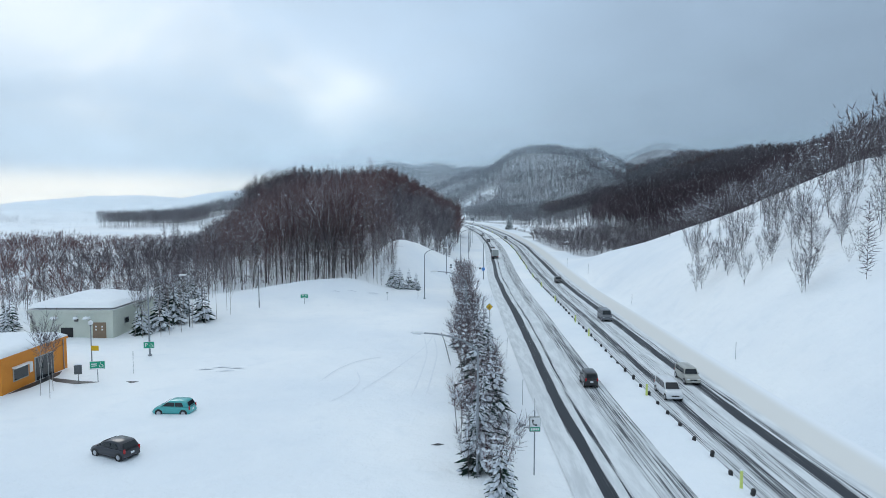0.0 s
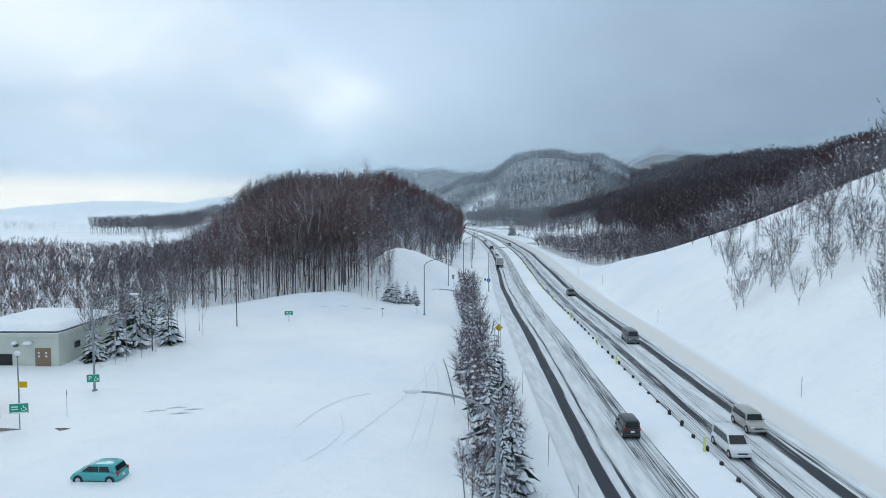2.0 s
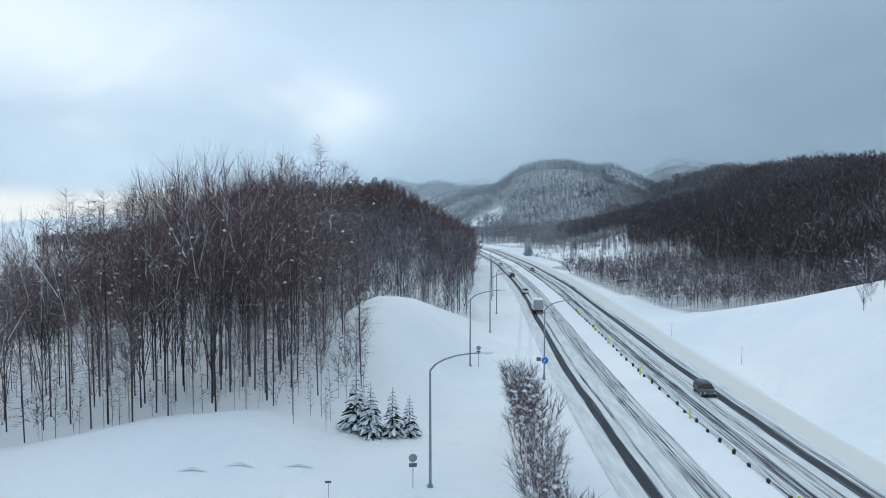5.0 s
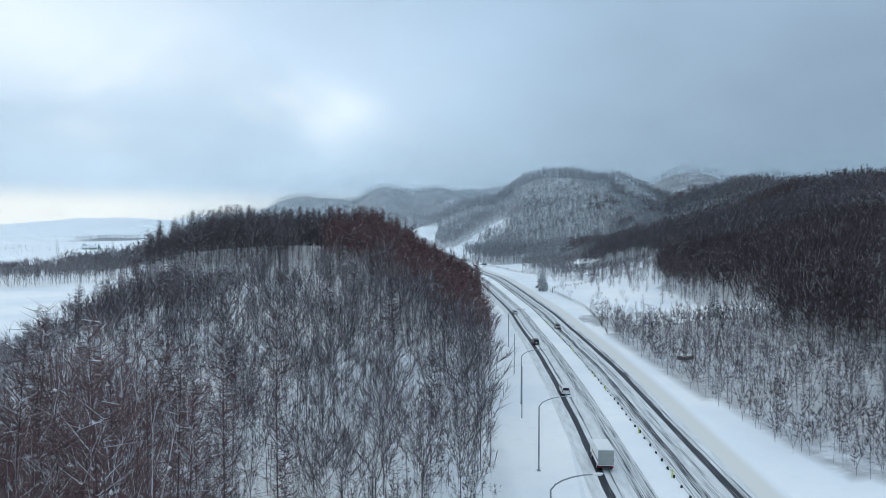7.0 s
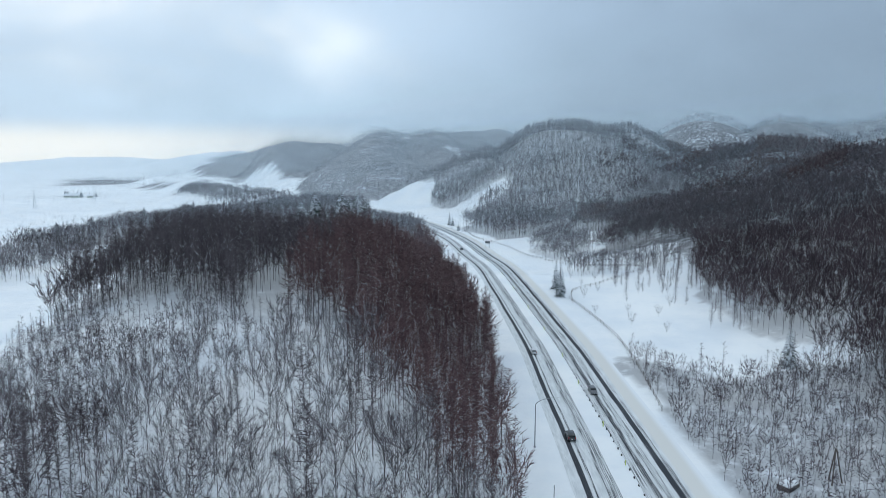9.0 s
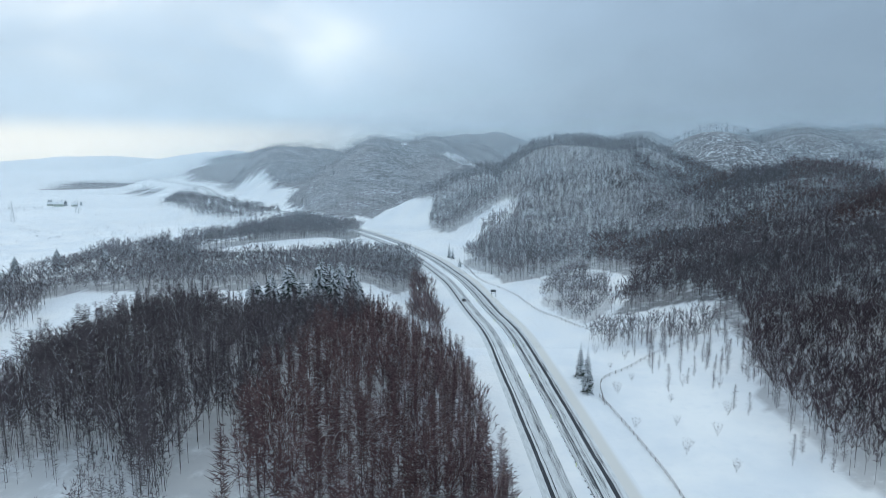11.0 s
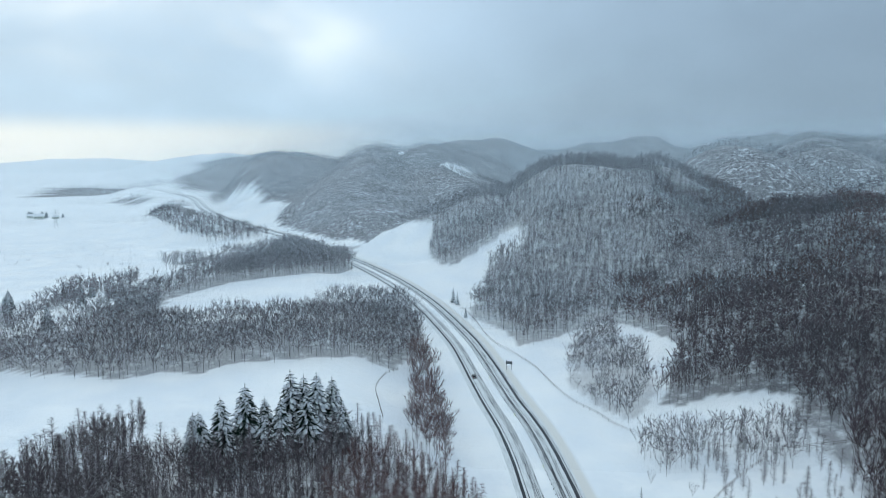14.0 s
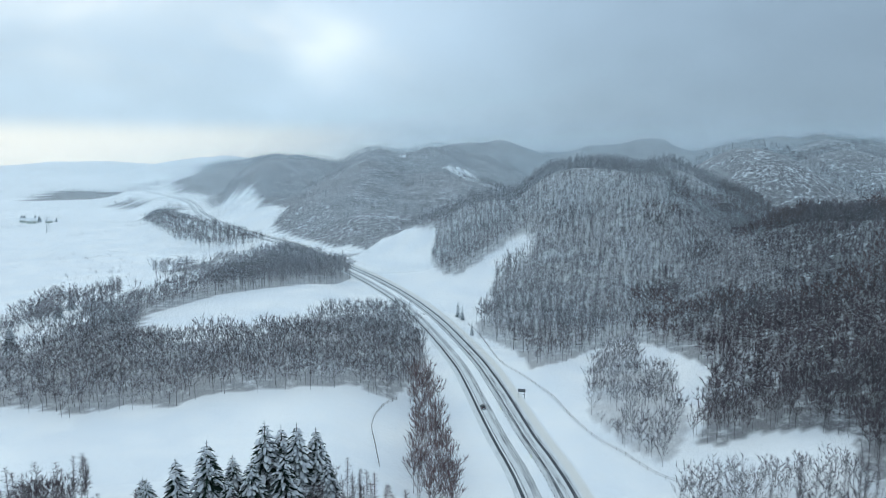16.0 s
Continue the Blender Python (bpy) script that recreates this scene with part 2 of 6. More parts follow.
# ---- the lie of the land ----
def spline(points, step):
    p = np.array(points, float)
    p = np.vstack([2 * p[0] - p[1], p, 2 * p[-1] - p[-2]])
    out = []
    for i in range(1, len(p) - 2):
        a, b, c, d = p[i - 1:i + 3]
        n = max(1, int(np.linalg.norm(c - b) / step))
        t = np.linspace(0, 1, n, endpoint=False)[:, None]
        out.append(0.5 * (2 * b + (c - a) * t + (2 * a - 5 * b + 4 * c - d) * t ** 2 + (3 * b - a - 3 * c + d) * t ** 3))
    return np.vstack(out + [p[-2:-1]])


MEDIAN = [(20, -700), (19, -300), (18.5, -60), (18.5, 43), (18.6, 62), (19, 86), (19.5, 106), (20.1, 136), (21, 162), (22.8, 195), (24.2, 220), (25.8, 252), (27, 290), (27.5, 330), (27.8, 359),
          (27, 391), (25.4, 440), (22.6, 500), (17, 540), (12, 580), (7.5, 612), (-1, 652), (-13, 700), (-28, 748), (-47, 797), (-71, 850), (-116, 938), (-165, 1028),
          (-224, 1112), (-298, 1225), (-395, 1415), (-515, 1690), (-675, 1945), (-800, 2150), (-815, 2350), (-760, 2520)]
LINE = spline(MEDIAN, 5.0)


def off_road(x, y):
    """Metres to the right of the median (left: minus) and the distance along it."""
    x, y = np.asarray(x, float).ravel(), np.asarray(y, float).ravel()
    best, off, along = np.full(x.shape, 1e12), np.zeros(x.shape), np.zeros(x.shape)
    run = 0.0
    for a, b in zip(LINE[:-1], LINE[1:]):
        v = b - a
        ln = math.hypot(*v)
        u = v / ln
        dx, dy = x - a[0], y - a[1]
        t = np.clip(dx * u[0] + dy * u[1], 0, ln)
        d2 = (dx - t * u[0]) ** 2 + (dy - t * u[1]) ** 2
        m = d2 < best
        best[m] = d2[m]
        side = dx * u[1] - dy * u[0]
        off[m] = (np.sqrt(d2) * np.sign(side))[m]
        along[m] = run + t[m]
        run += ln
    return off, along


def ease(a, b, v):
    t = np.clip((v - a) / (b - a), 0, 1)
    return t * t * (3 - 2 * t)


def ripple(x, y, size, seed):
    """Smooth value noise between -1 and 1."""
    rng = np.random.RandomState(seed)
    tab = rng.uniform(-1, 1, (64, 64))
    u, v = x / size, y / size
    i, j = np.floor(u).astype(int), np.floor(v).astype(int)
    f, g = u - i, v - j
    f, g = f * f * (3 - 2 * f), g * g * (3 - 2 * g)
    p = lambda a, b: tab[a % 64, b % 64]
    return (p(i, j) * (1 - f) + p(i + 1, j) * f) * (1 - g) + (p(i, j + 1) * (1 - f) + p(i + 1, j + 1) * f) * g


HILLS = [  # x, y, height, radius across, radius along
    (145, 905, 76, 110, 120), (225, 965, 76, 110, 130), (350, 1090, 97, 110, 170), (480, 1130, 92, 130, 170), (265, 715, 56, 95, 160), (340, 480, 56, 150, 190),
    (480, 830, 80, 170, 220), (615, 1385, 117, 150, 200), (820, 1480, 118, 260, 260), (1250, 2600, 165, 520, 420), (560, 2300, 135, 420, 300),
    (-120, 1560, 110, 105, 330), (-25, 1640, 101, 110, 330), (60, 1780, 100, 150, 260), (-315, 1570, 88, 110, 210), (-240, 1680, 82, 120, 260),
    (-170, 1200, 34, 60, 90), (-70, 1130, 40, 80, 120), (20, 1330, 62, 120, 200), (60, 1010, 44, 70, 100), (92, 930, 62, 55, 90), (45, 950, 52, 50, 85), (12, 965, 40, 45, 75), (-20, 980, 27, 45, 65),
    (-213, 505, 13, 28, 50), (-460, 2300, 90, 260, 260), (120, 2050, 128, 260, 260), (-1150, 3900, 88, 420, 260), (-2100, 4300, 55, 700, 260), (-700, 3200, 78, 500, 300), (500, 150, 70, 240, 300),
]
RIDGE_Y = [-100, 165, 190, 215, 250, 290, 340, 390, 430, 470, 510, 600, 680, 760, 830, 900]
RIDGE_Z = [0, 0, 2.5, 5, 8, 11.5, 17, 22.5, 21, 18.5, 12, 11, 7, 7, 3, 0]
BERM = [(-66, 100, 0.3), (-48, 111, 0.9), (-38, 121, 1.6), (-25, 130, 3.2), (-18, 132.5, 3.2), (-11, 133.5, 1.0)]
KNOLL = [(-17, 145, 2.0), (-12.5, 152, 6.0), (-11, 168, 8.8), (-9, 178, 7.6), (-3, 190, 3.5), (2, 197, 0.6)]


def swell(x, y, crest, near, far):
    """A ploughed-up bank of snow along a crest line, falling off over near metres to its right and far to its left."""
    best, h, side = np.full(x.shape, 1e12), np.zeros(x.shape), np.zeros(x.shape)
    for (ax, ay, az), (bx, by, bz) in zip(crest[:-1], crest[1:]):
        vx, vy = bx - ax, by - ay
        ln = math.hypot(vx, vy)
        t = np.clip(((x - ax) * vx + (y - ay) * vy) / ln ** 2, 0, 1)
        d2 = (x - ax - t * vx) ** 2 + (y - ay - t * vy) ** 2
        m = d2 < best
        best[m], h[m] = d2[m], (az + t * (bz - az))[m]
        side[m] = ((x - ax) * vy - (y - ay) * vx)[m]
    return h * (1 - ease(0, 1, np.sqrt(best) / np.where(side > 0, near, far)))


def mound(x, y):
    return np.maximum(swell(x, y, BERM, np.interp(x, [-32, -14], [24, 12]), 12), swell(x, y, KNOLL, 14.5, 15))


def land(x, y, rough=True):
    shape = np.shape(x)
    x, y = np.asarray(x, float).ravel(), np.asarray(y, float).ravel()
    off, _ = off_road(x, y)
    h = np.zeros(x.shape)
    # wooded ridge left of the road, cut back along the verge
    foot = np.interp(y, [0, 150, 175, 250, 480, 520, 600], [-26, -26, -24, -16, -17, -22, -24])
    rise = np.interp(y, [0, 175, 250, 340, 470, 900], [10, 10, 15, 44, 48, 30])
    west = np.interp(y, [0, 140, 240, 330, 480, 600], [-42, -52, -60, -80, -106, -190])
    w = ease(0, 1, (foot - off) / rise) * (1 - ease(0, 1, (west - x) / np.interp(y, [0, 240, 340, 480], [28, 45, 62, 70])))
    h += np.interp(y, RIDGE_Y, RIDGE_Z) * w * (off < 0)
    h += -2.5 * ease(-60, -120, x) * (1 - ease(450, 600, y)) * (off < 0)
    h = np.where((off < -17) & (y < 236), np.maximum(h, mound(x, y)), h)
    # cut slope and knoll right of the road
    bank = np.minimum((off - 12.5) * 0.9, 10 + (off - 23.6) * 0.50)
    bank = np.minimum(bank, 10 + (60 - 23.6) * 0.5 + (off - 60) * 0.12)
    s = np.interp(y, [-400, 100, 130, 160, 187, 205, 225], [1, 1, 0.92, 0.7, 0.42, 0.14, 0])
    h += np.maximum(bank, 0) * s * (off > 0) * (1 - 0.55 * ease(-150, -500, y))
    # the long wooded slope
    slope = np.clip((x - 82) * 0.27, 0, 46) * ease(215, 330, y) * (1 - ease(600, 760, y)) * (off > 0)
    total = np.zeros(x.shape)
    for hx, hy, hh, rx, ry in HILLS:
        total += (hh * np.exp(-(((x - hx) / rx) ** 2 + ((y - hy) / ry) ** 2))) ** 5
    far = total ** 0.2
    if rough:  # spurs and gullies
        spur = ripple(x + 40 * ripple(x, y, 160, 21), y, 130, 22)
        rill = ripple(x, y + 20 * ripple(x, y, 70, 23), 55, 24)
        far = far * (1 + 0.10 * spur + 0.09 * rill)
        slope = slope * (1 + 0.16 * spur + 0.10 * rill)
    far = far * ease(0, 1, (np.abs(off) - 15) / np.where(y > 640, 75, 70)) * np.where((off < 0) & (y < 1200), 0, 1)
    h = np.maximum(h, slope)
    h = np.maximum(h, far)
    h = np.where((x < -60) & (y < 1150), np.minimum(h, 30), h)
    # the broad valley left of the road lies lower
    down = ease(40, 420, (y - 640) * 0.6 - (x + 120) * 0.8) * ease(14, 120, -off)
    h = h - 27 * down * (1 - ease(4, 40, far))
    if rough:
        big = ease(3, 40, h)
        h = h + big * 1.6 * ripple(x, y, 37, 5) + ease(16, 30, np.abs(off)) * 0.22 * ripple(x, y, 11, 6)
    # packed snow along the carriageway
    flat = 1 - ease(12.2, 14.5, np.abs(off))
    h = h * (1 - flat) - 0.06 * flat
    return h.reshape(shape)


def tri_mesh(name, verts, tris, mats, index=None, smooth=False):
    me = bpy.data.meshes.new(name)
    me.vertices.add(len(verts))
    me.vertices.foreach_set("co", np.ascontiguousarray(verts, np.float32).ravel())
    me.loops.add(3 * len(tris))
    me.loops.foreach_set("vertex_index", np.ascontiguousarray(tris, np.int32).ravel())
    me.polygons.add(len(tris))
    me.polygons.foreach_set("loop_start", np.arange(len(tris), dtype=np.int32) * 3)
    for m in mats:
        me.materials.append(m)
    if index is not None:
        me.polygons.foreach_set("material_index", np.ascontiguousarray(index, np.int32))
    me.polygons.foreach_set("use_smooth", np.full(len(tris), smooth))
    me.update(calc_edges=True)
    me.validate()
    return me


def grid_tris(nx, ny):
    i, j = np.meshgrid(np.arange(nx - 1), np.arange(ny - 1), indexing="ij")
    a = (i * ny + j).ravel()
    b, c, d = a + ny, a + ny + 1, a + 1
    return np.vstack([np.stack([a, b, c], 1), np.stack([a, c, d], 1)])


def widening(lo, hi, step, end, grow):
    out, s, v = [], step, hi
    while v < end:
        s *= grow
        v += s
        out.append(v)
    return out


def inside(x, y, poly):
    p = np.array(poly, float)
    r = np.zeros(x.shape, bool)
    for (x0, y0), (x1, y1) in zip(p, np.roll(p, -1, 0)):
        if y0 == y1:
            continue
        c = ((y0 > y) != (y1 > y)) & (x < (x1 - x0) * (y - y0) / (y1 - y0) + x0)
        r ^= c
    return r


NEAR_WOOD = [(-52, 102), (-43, 106), (-41, 117), (-35, 127), (-25, 134), (-13, 131), (-10, 136), (-10.5, 146), (-14.5, 157), (-15.5, 168), (-12, 176), (-4, 187), (1, 194), (3, 212), (4.5, 246.3), (6.5, 288.5), (8.5, 340), (6.5, 390), (3.5, 440), (-1, 458), (-15.5, 464),
             (-41.5, 466), (-76.5, 463), (-99, 460), (-101, 435), (-112, 405), (-106, 340), (-94, 278), (-82, 225.2), (-90.2, 163.6), (-90, 102)]
BACK_WOOD = [(-60, 97), (-46.8, 111), (-86.8, 114.4), (-90.2, 163.6), (-81.5, 225.2), (-101.5, 277.9), (-131.5, 299), (-211.5, 256.8), (-221.6, 117.9), (-110, 85), (-75, 92)]
BELT_WOOD = [(-260, 560), (-181, 546), (-161, 535), (-144, 531), (-127, 526), (-112, 535), (-99, 532), (-91, 543), (-80, 545), (-65, 548), (-48, 551), (-39, 558), (-27, 555), (-18, 592), (-14, 622), (-20, 666),
             (-32, 720), (-45, 712), (-53, 698), (-66, 675), (-81, 641), (-93, 627), (-109, 622), (-127, 608), (-151, 622), (-155, 590), (-184, 597), (-202, 590), (-255, 600)]
BACK_BELT = [(-171, 679), (-150, 736), (-117, 759), (-96, 775), (-75, 820), (-76, 850), (-100, 888), (-128, 931), (-157, 975), (-172, 955), (-190, 933), (-195, 860), (-175, 793), (-185, 745), (-192, 722), (-197, 670),
             (-190, 610), (-184, 597), (-155, 585), (-151, 626)]
PALE_THICKET = [(-305, 1004), (-280, 1012), (-208, 968), (-192, 930), (-208, 871), (-257, 906)]
PLAIN_EDGE = [(-276, 637), (-267, 678), (-277, 729), (-282, 771), (-256, 824), (-207, 737), (-212, 658), (-198, 597), (-209, 589)]
CLEARING = [(-413, 1506), (-301, 1396), (-287, 1364), (-273, 1320), (-255, 1334), (-223, 1281), (-219, 1214), (-226, 1200), (-190, 1089), (-212, 1119), (-236, 1152), (-278, 1254), (-347, 1372)]
GROVES = [[(-236, 448), (-205, 446), (-184, 465), (-182, 520), (-200, 556), (-240, 560), (-252, 500)], [(-565, 1561), (-476, 1449), (-440, 1480), (-520, 1600)], [(-780, 1889), (-667, 1772), (-640, 1790), (-760, 1930)],
          [(-1090, 2080), (-795, 2235), (-900, 2500), (-1300, 2600)], [(-296, 1003), (-226, 963), (-240, 1012)]]
BEND_GROVE = [(-495, 1421), (-410, 1270), (-335, 1150), (-268, 1062), (-222, 1022), (-190, 1030), (-215, 1070), (-262, 1135), (-300, 1190), (-345, 1250), (-425, 1370), (-480, 1450)]
VERGE_WOOD = [(-15.9, 480.1), (-3.5, 470), (-4.6, 512), (-9, 558), (-12.6, 589.6), (-20.4, 585.2), (-17.2, 530.4)]
BRUSH = [(42.6, 206.2), (59.1, 191.9), (109.1, 189.9), (148.5, 209.3), (148.5, 299), (106.5, 342), (82.5, 335.9), (66.5, 329.8), (54.5, 345), (44.5, 352), (41.5, 299)]
SLOPE_NEAR = [(329.3, 183.8), (168.5, 219.9), (106.5, 340), (88, 372), (91, 410), (97, 440), (112, 476), (113, 484), (110, 495), (115, 509), (108, 520), (96, 529), (81, 523), (74, 528), (85, 546), (96, 563), (104, 590), (100, 615), (92, 647), (80, 649)]
SLOPE_MID = [(59, 624), (42, 610), (36, 605), (26, 643), (15, 669), (13, 690), (26, 727), (33, 779), (42, 794), (56, 804), (66, 828), (63, 837), (43, 832), (20, 823), (6, 817), (-6, 830), (-12, 868), (-10, 927), (-25, 958), (-62, 1001), (-77, 967), (-92, 925)]
SLOPE_FAR = [(-123, 1000), (-171, 1090), (-225, 1160), (-270, 1240), (-365, 1400), (-480, 1690), (-640, 1970), (-754, 2182), (-700, 2500), (-1200, 3500), (1900, 3500), (1899, 184)]
SLOPE_EDGE = SLOPE_NEAR + SLOPE_MID + SLOPE_FAR
ISLE = [(52, 583), (60, 608), (76, 633), (87, 636), (82, 609), (89, 588), (77, 542), (59, 510), (51, 528), (46, 553)]
LOW_ISLE = [(56, 495), (73, 507), (108, 496), (92, 462), (83, 471), (77, 484), (59, 472), (54, 483)]
BANK_WOOD = [(50, 60), (46, 100), (53.7, 135.6), (76.1, 158.6), (109.5, 178.8), (159.3, 183.8), (299.3, 183.8), (300, -60), (60, -60)]


def grown(x, y, poly, gaps=0.0, seed=3):
    m = inside(x, y, poly)
    if gaps:
        m &= ripple(x, y, 14, seed) > -1 + gaps
    return m


def hill_wooded(x, y):
    m = grown(x, y, SLOPE_EDGE) & ~((y < 960) & (x < 290)) & (land(x, y) > np.where(y > 1000, 1.0, 3.0))
    m &= ripple(x, y, 60, 41) + 0.6 * ripple(x, y, 25, 42) > -1.25
    m &= ~inside(x, y, CLEARING) & ~inside(x, y, [(0, 1425), (40, 1450), (85, 1540), (45, 1530), (10, 1480)])
    for g in GROVES[1:]:
        m |= grown(x, y, g)
    return m


def far_wooded(x, y):
    return (grown(x, y, SLOPE_EDGE) & (land(x, y) > 3) & ~inside(x, y, CLEARING)) | grown(x, y, GROVES[2]) | grown(x, y, GROVES[3])


def make_ground():
    xs = [-v for v in widening(0, 132, 2.4, 4200, 1.052)][::-1] + list(np.arange(-132, 132.1, 2.4)) + widening(0, 132, 2.4, 4200, 1.052)
    ys = [-v for v in widening(0, 60, 3, 1800, 1.15)][::-1] + list(np.arange(-60, 560, 2.6)) + widening(0, 560, 2.6, 4700, 1.019)
    X, Y = np.meshgrid(xs, ys, indexing="ij")
    Z = land(X, Y)
    v = np.stack([X.ravel(), Y.ravel(), Z.ravel()], 1)
    me = tri_mesh("ground", v, grid_tris(len(xs), len(ys)), [SNOW], smooth=True)
    fx, fy = X.ravel(), Y.ravel()
    wx, wy = fx + 4 * ripple(fx, fy, 19, 51), fy + 4 * ripple(fx, fy, 19, 52)
    slope_floor = grown(wx, wy, SLOPE_EDGE) & (fy < 960) & (fx < 290)
    dark = ease(-70, 70, np.minimum(wx - 94 - 0.43 * (wy - 560), 999) + 200 * (wy < 520))
    scrub = np.where(fy < 1750, np.maximum(hill_wooded(fx, fy), (0.62 + 0.35 * dark) * np.interp(fy, [400, 520], [0.4, 1.0]) * slope_floor), far_wooded(fx, fy))
    scrub = np.maximum(scrub, 0.58 * grown(wx, wy, BRUSH) + 0.4 * grown(wx, wy, ISLE) + np.where(wy > 330, 0.4, 0.12) * (grown(wx, wy, NEAR_WOOD) & (wy > 165)) + 0.7 * (grown(fx, fy - 5, BELT_WOOD) | grown(fx, fy - 5, BACK_BELT))).astype(np.float32)
    me.attributes.new("scrub", "FLOAT", "POINT").data.foreach_set("value", scrub)
    ob = new("ground", me)
    tagged(ob, "deep fresh snow over fields, hills and verges", "snow", kind="structure")


def strip_frames():
    d = np.gradient(LINE, axis=0)
    d /= np.linalg.norm(d, axis=1)[:, None]
    right = np.stack([d[:, 1], -d[:, 0]], 1)
    run = np.concatenate([[0], np.cumsum(np.linalg.norm(np.diff(LINE, axis=0), axis=1))])
    return right, run


def ribbon(name, offs, heights, mat):
    """A strip that follows the road, with a cross-section of offsets and heights."""
    right, run = strip_frames()
    n, k = len(LINE), len(offs)
    v = np.zeros((n, k, 3))
    v[:, :, :2] = LINE[:, None] + right[:, None] * np.array(offs)[None, :, None]
    v[:, :, 2] = np.broadcast_to(heights, (n, k))
    me = tri_mesh(name, v.reshape(-1, 3), grid_tris(n, k)[:, ::-1], [mat], smooth=True)
    uv = me.uv_layers.new(name="UVMap")
    idx = np.empty(len(me.loops), np.int32)
    me.loops.foreach_get("vertex_index", idx)
    U = np.broadcast_to(np.array(offs)[None], (n, k)).ravel()
    V = np.broadcast_to(run[:, None], (n, k)).ravel()
    uv.data.foreach_set("uv", np.stack([U[idx], V[idx]], 1).astype(np.float32).ravel())
    return new(name, me)


make_ground()
road = tagged(ribbon("road", [-10.6, -8, -5, -2, 1, 4, 7, 10, 12.4], 0.0, ROAD), "two-way highway, wet wheel tracks worn through packed snow", "road", kind="structure")
_, RUN = strip_frames()
lumps = 0.30 + 0.10 * ripple(RUN, RUN * 0, 6, 9) + 0.06 * ripple(RUN, RUN * 0, 2.3, 10)
median_h = np.stack([RUN * 0 - 0.03, lumps * 0.55, lumps, lumps * 1.05, lumps * 0.6, RUN * 0 - 0.03], 1)
tagged(ribbon("median_snow_ridge", [-3.1, -2.5, -1.2, -0.3, 0.35, 0.75], median_h, SNOW), "lumpy ridge of ploughed snow between the carriageways", "snow ridge", kind="structure")

# ---- woods ----
def spike(a, b, r, sides=3, tip=0.25):
    """A tapered limb from a to b: vertices and triangles."""
    a, b = np.array(a, float), np.array(b, float)
    d = (b - a) / max(1e-6, np.linalg.norm(b - a))
    s = np.cross(d, (0.3, 0.9, 0.31))
    s /= np.linalg.norm(s)
    t = np.cross(d, s)
    if sides == 1:  # a sliver
        return np.array([a - s * r, a + s * r, b]), np.array([[0, 1, 2]])
    ang = np.arange(sides) * 2 * math.pi / sides
    ring = np.cos(ang)[:, None] * s + np.sin(ang)[:, None] * t
    if tip <= 0.0:
        return np.vstack([a + ring * r, b]), np.array([[i, (i + 1) % sides, sides] for i in range(sides)])
    v = np.vstack([a + ring * r, b + ring * r * tip])
    f = []
    for i in range(sides):
        j = (i + 1) % sides
        f += [[i, j, sides + j], [i, sides + j, sides + i]]
    return v, np.array(f)


class Soup:
    def __init__(self):
        self.v, self.f, self.m, self.n = [], [], [], 0

    def add(self, vf, mat=0):
        v, f = vf
        self.v.append(v)
        self.f.append(f + self.n)
        self.m.append(np.full(len(f), mat))
        self.n += len(v)

    def done(self):
        return np.vstack(self.v), np.vstack(self.f), np.concatenate(self.m)


def bough(a, m, b, r):
    """A bent sliver of a limb: three triangles."""
    d = b - a
    s = np.cross(d, (0.3, 0.5, 0.81))
    s = s / max(1e-6, np.linalg.norm(s)) * r
    return np.array([a - s, a + s, m - s * 0.65, m + s * 0.65, b]), np.array([[0, 1, 3], [0, 3, 2], [2, 3, 4]])


def sliver(p, q, w, rng):
    """A thin twig from p to q, one triangle, w half as wide as its foot."""
    d = q - p
    s = np.cross(d, (rng.gauss(0, 1), rng.gauss(0, 1), rng.gauss(0, 0.5)))
    s = s / max(1e-6, np.linalg.norm(s)) * w
    return np.array([p - s, p + s, q]), np.array([[0, 1, 2]])


def clods(s, rng, count, place):
    """Lumps of snow caught in the forks."""
    for _ in range(count):
        r = rng.uniform(0.08, 0.22)
        v = np.array([(1, 0, 0), (0, 1, 0), (-1, 0, 0), (0, -1, 0), (0, 0, 0.8), (0, 0, -0.5)]) * r + place()
        s.add((v, np.array([[0, 1, 4], [1, 2, 4], [2, 3, 4], [3, 0, 4], [1, 0, 5], [2, 1, 5], [3, 2, 5], [0, 3, 5]])), 2)


